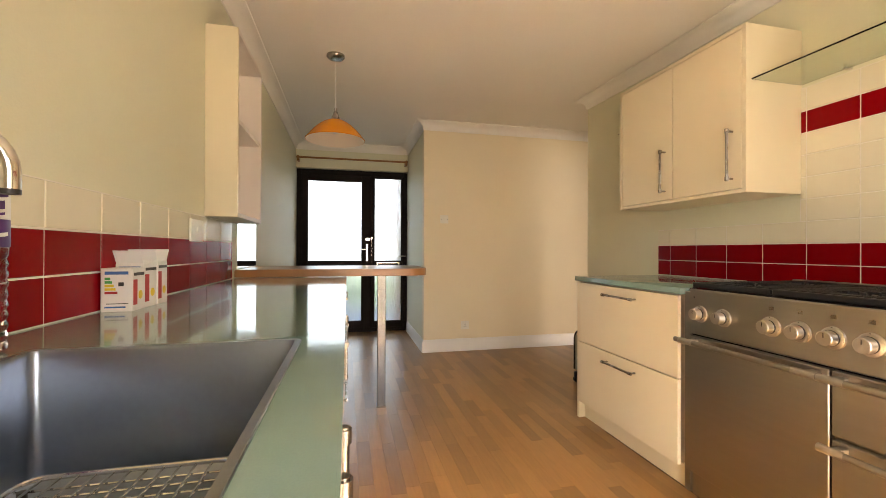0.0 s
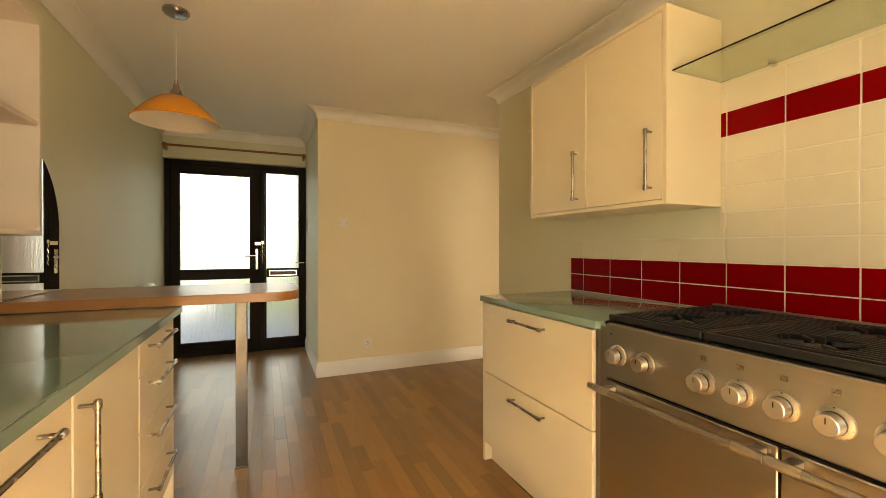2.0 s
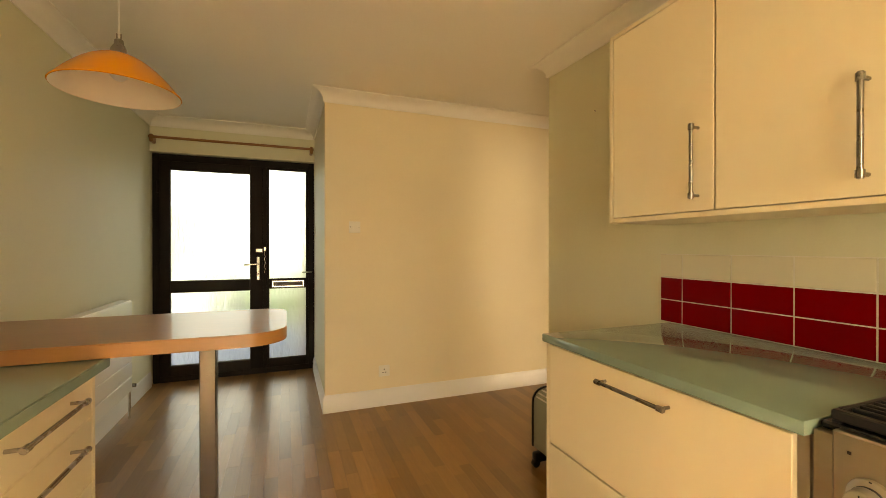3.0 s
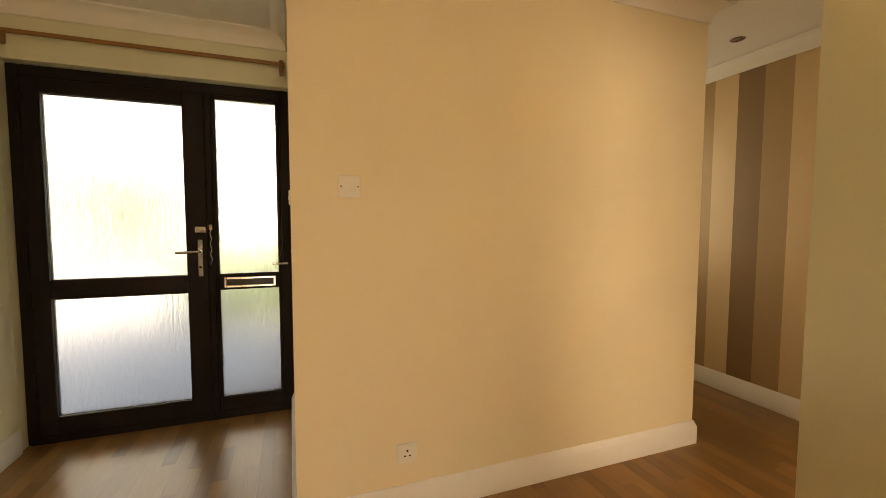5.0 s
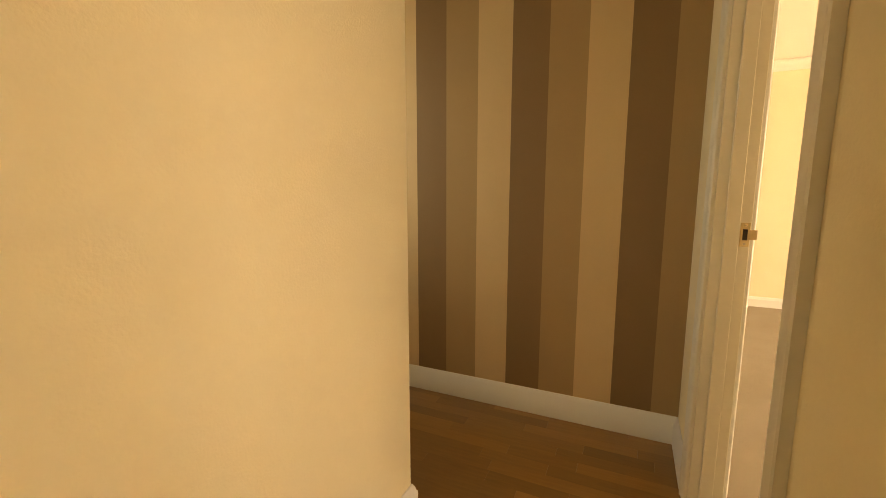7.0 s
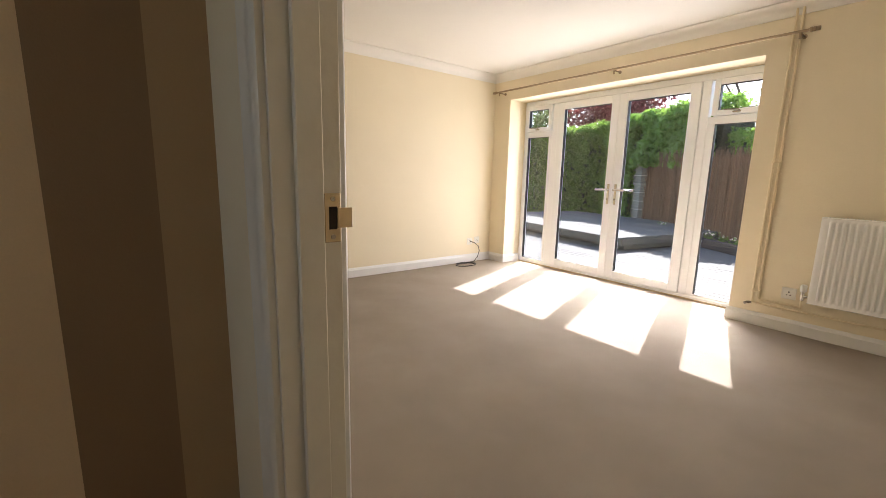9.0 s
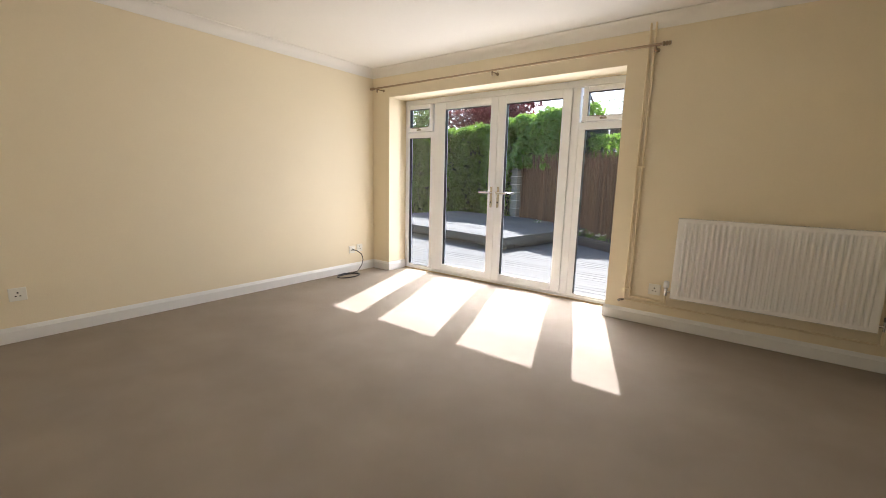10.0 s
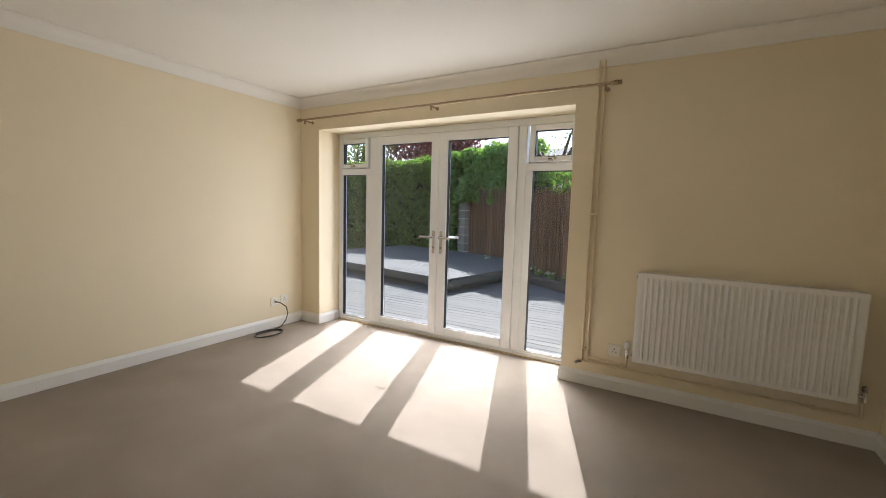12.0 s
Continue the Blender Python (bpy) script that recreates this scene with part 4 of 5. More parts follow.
prof = [(1.865, 0.085), (1.865, 0.34)] + [(1.865 + 0.085 * (1 - math.cos(a)), 0.34 + 0.075 * math.sin(a)) for a in [math.pi * k / 10 for k in range(1, 11)]] + [(2.035, 0.085)]
bm = bmesh.new()
a = [bm.verts.new((x, 2.68, z)) for x, z in prof]
b = [bm.verts.new((x, 3.315, z)) for x, z in prof]
for k in range(len(a)):
    bm.faces.new((a[k], a[(k + 1) % len(a)], b[(k + 1) % len(a)], b[k]))
bm.faces.new(a[::-1])
bm.faces.new(b)
part("case", bm, M_HEATER, ht)
for k in range(7):
    g = math.pi * (k + 1.5) / 10
    x, z = 1.865 + 0.0865 * (1 - math.cos(g)), 0.34 + 0.0765 * math.sin(g)
    part("grille_bar", B(x - 0.004, x + 0.004, 2.70, 3.295, z - 0.003, z + 0.003), M_CARD, ht)
for y in (2.678, 3.317):
    part("end_rim", tube(bmesh.new(), [(x, y, z) for x, z in prof], 0.008, 8), M_BLACK, ht)
for y in (2.75, 3.25):
    part("foot", B(1.825, 2.075, y - 0.02, y + 0.02, 0.028, 0.084, bevel=0.012, seg=2), M_BLACK, ht)
    for x in (1.84, 2.06):
        part("castor", R((x, y - 0.012, 0.022), (x, y + 0.012, 0.022), 0.022, 16), M_BLACK, ht)

# wall fittings in the kitchen
light_switch("light_switch", (1.017, CY - 0.0005, 1.388), (0, -1, 0), 3, "white three-gang light switch on the cream wall")
plug_socket("wall_socket", (1.245, CY - 0.0005, 0.27), (0, -1, 0), 1, "white single plug socket on the cream wall")
light_switch("lobby_switch", (0.7995, 5.52, 1.40), (-1, 0, 0), 1, "white switch on the lobby side wall")

hk = thing("wall_hook", "tiny dark metal hook fixed in the painted wall", "hook", (2.112, 3.082, 1.977))
part("pin", R((2.1115, 3.082, 1.977), (2.100, 3.082, 1.98), 0.003, 8), M_NICKEL, hk)
part("plate", B(EX - 0.003, EX - 0.0005, 3.077, 3.087, 1.965, 1.985), M_NICKEL, hk)

# lobby radiator
rad = thing("lobby_radiator", "white flat radiator with horizontal grooves in the lobby", "radiator", (-0.55, 4.4, 0.2))
part("back_panel", B(-0.570, -0.545, 4.02, 4.80, 0.215, 0.850, bevel=0.003), M_RAD, rad)
for k in range(6):
    z0 = 0.213 + 0.1075 * k
    part("front_slat", B(-0.512, -0.498, 4.01, 4.81, z0, z0 + 0.1015, bevel=0.003), M_RAD, rad)
part("top_grille", B(-0.570, -0.500, 4.012, 4.808, 0.852, 0.860, bevel=0.001), M_RAD, rad)
for y in (4.012, 4.80):
    part("side_cover", B(-0.570, -0.513, y, y + 0.008, 0.22, 0.8515), M_RAD, rad)
for y in (4.15, 4.65):
    part("wall_bracket", B(-0.5995, -0.571, y - 0.02, y + 0.02, 0.3, 0.75), M_NICKEL, rad)
part("valve", tube(bmesh.new(), bend([(-0.53, 4.79, 0.235), (-0.53, 4.86, 0.235), (-0.53, 4.86, 0.0)], 0.015), 0.009, 10), M_CHROME, rad)
part("valve_head", R((-0.53, 4.86, 0.235), (-0.49, 4.86, 0.235), 0.014, 14), M_NICKEL, rad)

# entrance door and sidelight
DY0, DY1 = 5.685, 5.755
fd = thing("entrance_door", "dark brown glazed entrance door with frosted panes, closed", "door", (0.1, 5.72, 0))
bm = bmesh.new()
box(bm, -0.598, -0.542, DY0, DY1, 0, 2.087, 0.004)
box(bm, 0.742, 0.798, DY0, DY1, 0, 2.087, 0.004)
box(bm, -0.542, 0.742, DY0 + 0.001, DY1 - 0.001, 2.025, 2.087, 0.004)
box(bm, -0.542, 0.742, DY0 + 0.001, DY1 - 0.001, 0, 0.0485, 0.004)
box(bm, 0.3185, 0.3525, DY0 + 0.001, DY1 - 0.001, 0.045, 2.025, 0.004)
part("frame", bm, M_FRAME, fd)
bm = bmesh.new()
box(bm, -0.541, -0.460, DY0 - 0.008, DY1 - 0.02, 0.05, 2.024, 0.005)
box(bm, 0.203, 0.318, DY0 - 0.008, DY1 - 0.02, 0.05, 2.024, 0.005)
for za, zb in ((0.05, 0.145), (0.815, 0.925), (1.945, 2.024)):
    box(bm, -0.461, 0.204, DY0 - 0.007, DY1 - 0.021, za, zb, 0.005)
leaf = part("door_leaf", bm, M_FRAME, fd)
bm = bmesh.new()
frame_of(bm, 0.353, 0.741, 0.049, 2.0245, 0.022, DY0 + 0.004, DY1 - 0.01, 0.004, 0.085)
box(bm, 0.376, 0.718, DY0 + 0.003, DY1 - 0.011, 0.825, 0.925, 0.004)
part("sidelight_frame", bm, M_FRAME, fd)
for x0, x1, z0, z1 in ((-0.464, 0.207, 0.140, 0.820), (-0.464, 0.207, 0.920, 1.950), (0.372, 0.722, 0.130, 0.830), (0.372, 0.722, 0.920, 2.002)):
    p = part("frosted_pane", B(x0, x1, 5.712, 5.718, z0, z1), M_FROST, fd, soft=False)
    p.visible_shadow = False
hd = part("handle_plate", B(0.262, 0.290, DY0 - 0.017, DY0 - 0.0085, 0.915, 1.145, bevel=0.004), M_CHROME, leaf)
bm = tube(bmesh.new(), bend([(0.276, DY0 - 0.014, 1.072), (0.276, DY0 - 0.055, 1.072), (0.155, DY0 - 0.055, 1.066)], 0.012), 0.0085, 12)
part("lever", bm, M_CHROME, leaf)
part("keyhole", R((0.276, DY0 - 0.0185, 0.975), (0.276, DY0 - 0.0165, 0.975), 0.007, 12), M_BLACK, leaf)
nl = part("night_latch", B(0.255, 0.315, DY0 - 0.03, DY0 - 0.0085, 1.185, 1.222, bevel=0.003), M_CHROME, leaf)
part("chain", tube(bmesh.new(), [(0.335 + 0.004 * math.sin(k * 1.4), DY0 - 0.006, 1.225 - 0.014 * k) for k in range(18)], 0.003, 6), M_CHROME, fd)
part("chain_plate", B(0.325, 0.345, DY0 - 0.008, DY0 + 0.0005, 1.20, 1.235, bevel=0.002), M_CHROME, fd)
lb = bmesh.new()
frame_of(lb, 0.40, 0.70, 0.838, 0.904, 0.014, DY0 - 0.008, DY0 + 0.0025, 0.003)
lp = part("letter_plate", lb, M_CHROME, fd)
part("letter_flap", B(0.4145, 0.6855, DY0 - 0.004, DY0 + 0.002, 0.8525, 0.8895), M_BLACK, lp)
part("side_lever", tube(bmesh.new(), bend([(0.772, DY0 + 0.002, 0.985), (0.772, DY0 - 0.04, 0.985), (0.68, DY0 - 0.045, 0.985)], 0.01), 0.007, 10), M_CHROME, fd)
for z in (0.35, 1.05, 1.78):
    part("hinge", R((-0.552, DY0 - 0.013, z - 0.05), (-0.552, DY0 - 0.013, z + 0.05), 0.009, 12), M_FRAME, fd)
setting("door_sill", B(-0.599, 0.80, DY1 + 0.001, 5.98, -0.05, 0.0), M_PAVE, "grey doorstep outside the entrance door", "doorstep")

cp = thing("lobby_curtain_pole", "stained wooden curtain pole above the entrance door", "curtain pole", (0.1, 5.54, 2.2))
part("pole", R((-0.585, 5.535, 2.20), (0.785, 5.535, 2.20), 0.012, 14), M_POLE, cp)
for x in (-0.565, 0.765):
    part("bracket", B(x - 0.014, x + 0.014, 5.52, NY - 0.0005, 2.155, 2.222, bevel=0.006), M_POLE, cp)

# hall downlight
dl = thing("ceiling_downlight", "small unlit round recessed ceiling downlight in the hall", "downlight", (3.45, 4.66, CEIL))
part("trim_ring", turned(bmesh.new(), [(0.042, 0.0), (0.042, -0.003), (0.034, -0.006), (0.030, -0.002)], (3.45, 4.66, CEIL - 0.0004), 28), M_NICKEL, dl)
part("lens", turned(bmesh.new(), [(0.029, -0.001), (0.0, -0.001), (0.0, -0.0005)], (3.45, 4.66, CEIL), 24), M_CARD, dl)

# unseen glazed door behind the start view, added to light the kitchen
kw = thing("unseen_garden_door", "unseen white framed glazed door, closed, added to light the kitchen", "door", (0.73, -0.4, 0.0))
part("door_frame", frame_of(bmesh.new(), 0.052, 1.418, 0.0, 2.048, 0.06, -0.44, -0.37, 0.004), M_UPVC, kw)
p = part("pane", B(0.11, 1.36, -0.408, -0.402, 0.06, 1.99), M_PANE, kw, soft=False)
p.visible_shadow = False

# unseen window beyond the corner, added to brighten the striped hall
hw = thing("added_hall_window", "unseen white framed window, added to light the hall", "window", (3.36, 5.75, 1.0))
part("window_frame", frame_of(bmesh.new(), 3.002, 3.718, 1.002, 2.098, 0.05, 5.72, 5.79, 0.004), M_UPVC, hw)
p = part("pane", B(3.05, 3.67, 5.752, 5.758, 1.05, 2.05), M_PANE, hw, soft=False)
p.visible_shadow = False

# ---- lounge doorway ----
dr = thing("lounge_door_frame", "off-white painted door lining with architraves and strike plate", "door frame", (3.0, 3.5, 0))
lin = bmesh.new()
box(lin, 3.380, 3.408, HY - 0.105, HY, 0.0, 2.038, 0.001)
part("lining", lin, M_LINING, dr)
part("lining", B(2.572, 2.600, HY - 0.105, HY, 0.0, 2.038, bevel=0.001), M_LINING, dr)
part("lining_head", B(2.601, 3.379, HY - 0.105, HY, 2.010, 2.038, bevel=0.001), M_LINING, dr)
part("stop", B(3.366, 3.3795, 3.478, 3.518, 0.0, 2.009, bevel=0.0015), M_LINING, dr)
part("stop", B(2.6005, 2.614, 3.478, 3.518, 0.0, 2.009, bevel=0.0015), M_LINING, dr)
part("stop", B(2.6145, 3.3655, 3.478, 3.518, 1.996, 2.0095, bevel=0.0015), M_LINING, dr)
ARCH = [(0.0, 0.0), (0.0, 0.010), (0.006, 0.015), (0.020, 0.017), (0.030, 0.013), (0.052, 0.016), (0.062, 0.020), (0.070, 0.018), (0.070, 0.0)]


def architrave(bm, y, s):
    # profile: across the board, out from the wall
    for xa, d in ((3.388, 1), (2.592, -1)):
        a = [bm.verts.new((xa + d * u, y + s * o, 0.0)) for u, o in ARCH]
        b = [bm.verts.new((xa + d * u, y + s * o, 2.018 + u)) for u, o in ARCH]
        for k in range(len(a)):
            bm.faces.new((a[k], a[(k + 1) % len(a)], b[(k + 1) % len(a)], b[k]))
        bm.faces.new(a[::-1])
        bm.faces.new(b)
    a = [bm.verts.new((2.592 - u, y + s * o, 2.018 + u)) for u, o in ARCH]
    b = [bm.verts.new((3.388 + u, y + s * o, 2.018 + u)) for u, o in ARCH]
    for k in range(len(a)):
        bm.faces.new((a[k], a[(k + 1) % len(a)], b[(k + 1) % len(a)], b[k]))
    return bm


part("hall_architrave", architrave(bmesh.new(), HY + 0.0005, 1), M_LINING, dr)
part("lounge_architrave", architrave(bmesh.new(), HY - 0.1055, -1), M_WHITE, dr)
sp = bmesh.new()
box(sp, 3.3775, 3.3798, 3.447, 3.474, 0.975, 1.053, 0.001)
st = part("strike_plate", sp, M_BRASS, dr, "worn brass strike plate")
part("latch_hole", B(3.3765, 3.3774, 3.454, 3.467, 0.996, 1.032), M_DARKHOLE, st)
part("strike_lip", B(3.3755, 3.3774, 3.428, 3.4535, 0.998, 1.030, bevel=0.0006), M_BRASS, st)
for z in (0.984, 1.044):
    part("screw", R((3.3765, 3.4605, z), (3.3776, 3.4605, z), 0.004, 12), M_NICKEL, st)
setting("door_threshold", B(2.601, 3.379, HY - 0.055, HY - 0.045, -0.02, 0.004), M_BRASS, "thin metal strip between carpet and oak floor", "threshold")

# ---- lounge ----
FY0, FY1 = -0.47, -0.40       # french door frame, outer and inner face
fr = thing("french_doors", "white plastic french doors with glazed side panels, closed", "french doors", (5.18, -0.43, 0))
bm = bmesh.new()
frame_of(bm, 3.902, 6.458, -0.018, 2.018, 0.05, FY0, FY1, 0.005, 0.055, 0.06)
for x0, x1 in ((4.345, 4.416), (5.951, 6.022)):
    box(bm, x0, x1, FY0 + 0.001, FY1 - 0.001, 0.037, 1.958, 0.005)
part("outer_frame", bm, M_UPVC, fr)


def glazed(name, x0, x1, z0, z1, w, y0, y1, parent, wb=None, wt=None):
    """A sash: frame, black gasket and pane."""
    bm = frame_of(bmesh.new(), x0, x1, z0, z1, w, y0, y1, 0.005, wb, wt)
    s = part(name, bm, M_UPVC, parent)
    wb, wt = wb or w, wt or w
    g = frame_of(bmesh.new(), x0 + w - 0.001, x1 - w + 0.001, z0 + wb - 0.001, z1 - wt + 0.001, 0.005, y0 + 0.018, y1 - 0.012, 0.0)
    part("gasket", g, M_BLACK, s)
    p = part("pane", B(x0 + w - 0.002, x1 - w + 0.002, (y0 + y1) / 2 - 0.012, (y0 + y1) / 2 - 0.006, z0 + wb - 0.002, z1 - wt + 0.002), M_PANE, s, soft=False)
    p.visible_shadow = False
    return s


for x0, x1 in ((4.420, 5.1805), (5.1825, 5.947)):
    d = glazed("door_leaf", x0, x1, 0.040, 1.955, 0.088, FY0 + 0.012, FY1 + 0.012, fr, 0.080, 0.078)
    inner = x1 - 0.040 if x1 < 5.3 else x0 + 0.040
    s = -1 if x1 < 5.3 else 1
    hp = part("handle_plate", B(inner - 0.013, inner + 0.013, FY1 + 0.0125, FY1 + 0.021, 0.83, 1.045, bevel=0.005), M_CHROME, d)
    part("lever", tube(bmesh.new(), bend([(inner, FY1 + 0.018, 0.985), (inner, FY1 + 0.062, 0.985), (inner + s * 0.125, FY1 + 0.062, 0.983)], 0.012), 0.0115, 12), M_CHROME, d)
    part("outer_lever", tube(bmesh.new(), bend([(inner, FY0 + 0.010, 0.985), (inner, FY0 - 0.05, 0.985), (inner + s * 0.125, FY0 - 0.05, 0.983)], 0.012), 0.0115, 12), M_CHROME, d)
    part("keyhole", R((inner, FY1 + 0.0205, 0.885), (inner, FY1 + 0.0225, 0.885), 0.008, 14), M_BLACK, d)
for x0, x1 in ((3.954, 4.343), (6.024, 6.408)):
    a, b = (x0, x1)
    bm = bmesh.new()
    box(bm, a - 0.001, b + 0.001, FY0 + 0.002, FY1 - 0.002, 1.585, 1.650, 0.004)
    part("transom", bm, M_UPVC, fr)
    pa, pb = (3.966, 4.288) if x0 < 5 else (6.074, 6.400)
    bm = bmesh.new()
    for u0, u1 in ((a - 0.001, pa), (pb, b + 0.001)):
        if u1 - u0 > 0.004:
            box(bm, u0, u1, FY0 + 0.003, FY1 - 0.004, 0.037, 1.584, 0.002)
    box(bm, pa, pb, FY0 + 0.003, FY1 - 0.004, 0.037, 0.055, 0.002)
    sp_ = part("side_panel_bead", bm, M_UPVC, fr)
    g = frame_of(bmesh.new(), pa - 0.001, pb + 0.001, 0.054, 1.5855, 0.005, FY0 + 0.018, FY1 - 0.012, 0.0)
    part("gasket", g, M_BLACK, sp_)
    p = part("pane", B(pa - 0.002, pb + 0.002, -0.447, -0.441, 0.053, 1.587), M_PANE, sp_, soft=False)
    p.visible_shadow = False
    v = glazed("vent_window", pa - 0.012 - 0.024, pb + 0.030, 1.655, 1.955, 0.046, FY0 + 0.010, FY1 + 0.014, fr)
    xm = (pa + pb) / 2
    bm = B(xm - 0.03, xm + 0.03, FY1 + 0.0145, FY1 + 0.026, 1.668, 1.682, bevel=0.003)
    tube(bm, bend([(xm - 0.02, FY1 + 0.024, 1.676), (xm - 0.02, FY1 + 0.045, 1.690), (xm + 0.085, FY1 + 0.045, 1.696)], 0.01), 0.006, 8)
    part("stay_handle", bm, M_NICKEL, v)
setting("door_threshold_bar", B(3.902, 6.458, FY1 + 0.002, FY1 + 0.02, -0.015, 0.012, bevel=0.003), M_BRASS, "thin threshold strip at the french doors", "threshold")

pole = thing("curtain_pole", "thin satin metal curtain pole above the french doors", "curtain pole", (5.1, 0.02, 2.1))
PZ, PY = 2.108, -0.015
part("pole", R((3.645, PY, PZ), (6.60, PY, PZ), 0.0095, 14), M_ANTIQUE, pole)
for x, s in ((3.645, -1), (6.60, 1)):
    part("finial", turned(bmesh.new(), [(0.010, 0), (0.016, 0.003 * s), (0.016, 0.014 * s), (0.011, 0.018 * s), (0.016, 0.022 * s), (0.016, 0.034 * s), (0.011, 0.038 * s), (0.015, 0.042 * s), (0.013, 0.056 * s), (0.0, 0.058 * s)], (x, PY, PZ), 20, "x"), M_ANTIQUE, pole)
for x in (3.69, 5.05, 6.55):
    bm = R((x, PY, PZ - 0.012), (x, SY + 0.004, PZ - 0.012), 0.006, 10)
    rod(bm, (x, SY + 0.0045, PZ - 0.012), (x, SY + 0.0005, PZ - 0.012), 0.015, 18)
    rod(bm, (x, PY, PZ - 0.045), (x, PY, PZ - 0.010), 0.008, 10)
    part("bracket", bm, M_ANTIQUE, pole)


def radiator_panel(x0, x1, z0, z1, y0, y1, pitch=0.0335):
    """A pressed steel panel with upright rounded flutes and a flat border."""
    bm = bmesh.new()
    n = int((x1 - x0 - 0.05) / pitch)
    xs = [(x0, 0.0), (x0 + 0.004, 0.004), (x0 + 0.022, 0.004)]
    start = (x0 + x1) / 2 - n * pitch / 2
    for k in range(n):
        c = start + k * pitch
        for f, d in ((0.0, -0.003), (0.14, -0.002), (0.22, 0.003), (0.32, 0.010), (0.44, 0.0125), (0.56, 0.0125), (0.68, 0.010), (0.78, 0.003), (0.86, -0.002)):
            xs.append((c + f * pitch, d))
    xs += [(x1 - 0.022, 0.004), (x1 - 0.004, 0.004), (x1, 0.0)]
    zs = [(z0, 0, 0), (z0 + 0.004, 1, 0), (z0 + 0.030, 1, 0), (z0 + 0.055, 1, 1), (z1 - 0.055, 1, 1), (z1 - 0.030, 1, 0), (z1 - 0.004, 1, 0), (z1, 0, 0)]
    rows = []
    for z, edge, fl in zs:
        rows.append([bm.verts.new((x, y1 + (0.004 if not fl else d) * edge - (0.004 if not edge else 0), z)) for x, d in xs])
    for a, b in zip(rows, rows[1:]):
        for k in range(len(xs) - 1):
            bm.faces.new((a[k], a[k + 1], b[k + 1], b[k]))
    back = [bm.verts.new((x, y0, z)) for x, z in ((x0, z0), (x1, z0), (x1, z1), (x0, z1))]
    bm.faces.new(back)
    bm.faces.new([*rows[0][::-1], back[0], back[1]])
    bm.faces.new([*rows[-1], back[2], back[3]])
    bm.faces.new([r_[0] for r_ in rows] + [back[3], back[0]])
    bm.faces.new([r_[-1] for r_ in rows][::-1] + [back[1], back[2]])
    return bm


RD = thing("radiator", "white panel radiator with vertical flutes on the wall", "radiator", (2.86, -0.05, 0.26))
part("front_panel", radiator_panel(2.300, 3.412, 0.262, 0.872, -0.042, -0.024), M_RAD, RD)
part("back_panel", B(2.303, 3.409, -0.105, -0.092, 0.270, 0.864, bevel=0.003), M_RAD, RD)
bm = bmesh.new()
for k in range(54):
    x = 2.32 + 1.07 * k / 53
    box(bm, x - 0.0035, x + 0.0035, -0.0915, -0.0455, 0.30, 0.845)
tg = part("convector_fins", bm, M_RAD, RD)
# black sheet in place of the shade between the grille bars
part("dark_gap", B(2.306, 3.406, -0.091, -0.043, 0.8455, 0.8485), M_BLACK, RD)
bm = bmesh.new()
for k in range(62):
    x = 2.312 + 1.088 * k / 61
    box(bm, x - 0.0035, x + 0.0035, -0.0905, -0.0425, 0.866, 0.8725)
part("top_grille", bm, M_RAD, RD, "slotted top grille")
for x in (2.50, 3.20):
    part("wall_bracket", B(x - 0.02, x + 0.02, SY + 0.0005, -0.1055, 0.35, 0.80), M_RAD, RD)
for x, s in ((2.303, -1), (3.409, 1)):
    bm = R((x, -0.068, 0.300), (x + s * 0.045, -0.068, 0.300), 0.0085, 12)
    rod(bm, (x + s * 0.040, -0.068, 0.27), (x + s * 0.040, -0.068, 0.33), 0.012, 12)
    vlv = part("valve", bm, M_CHROME, RD)
    if s > 0:
        part("valve_head", turned(bmesh.new(), [(0.016, 0), (0.02, 0.008), (0.019, 0.045), (0.014, 0.052), (0, 0.052)], (x + s * 0.040, -0.068, 0.332)), M_CARD, vlv, "white thermostatic valve head")
    else:
        part("valve_head", turned(bmesh.new(), [(0.013, 0), (0.014, 0.02), (0.008, 0.028), (0, 0.028)], (x + s * 0.040, -0.068, 0.332)), M_NICKEL, vlv)
part("bleed_valve", R((3.4095, -0.09, 0.835), (3.422, -0.09, 0.835), 0.006, 10), M_NICKEL, RD)

pp = thing("heating_pipes", "cream painted copper heating pipes down the lounge wall", "pipes", (3.74, -0.1, 0))
PYY = SY + 0.016
part("pipe", tube(bmesh.new(), bend([(3.750, PYY, LC - 0.002), (3.750, PYY, 0.172), (3.55, PYY, 0.172), (2.264, PYY, 0.172), (2.264, -0.068, 0.172), (2.264, -0.068, 0.272)], 0.03), 0.008, 10), M_PIPE, pp)
part("pipe", tube(bmesh.new(), bend([(3.713, PYY, LC - 0.002), (3.713, PYY, 0.205), (3.60, PYY, 0.205), (3.449, PYY, 0.205), (3.449, -0.068, 0.205), (3.449, -0.068, 0.272)], 0.02), 0.008, 10), M_PIPE, pp)
for z in (1.245, 0.27):
    part("pipe_clip", B(3.700, 3.763, SY + 0.0005, PYY + 0.010, z - 0.008, z + 0.008, bevel=0.003), M_PIPE, pp)
for x in (3.55, 2.95, 2.45):
    part("pipe_clip", B(x - 0.008, x + 0.008, SY + 0.0005, PYY + 0.011, 0.160, 0.184, bevel=0.003), M_PIPE, pp)
part("drain_cock", tube(bmesh.new(), [(3.750, PYY, 0.172), (3.778, PYY + 0.004, 0.168), (3.790, PYY + 0.02, 0.16)], 0.010, 10), M_NICKEL, pp)

plug_socket("lounge_socket", (3.535, SY + 0.0005, 0.292), (0, 1, 0), 1, "white plug socket between pipes and radiator")
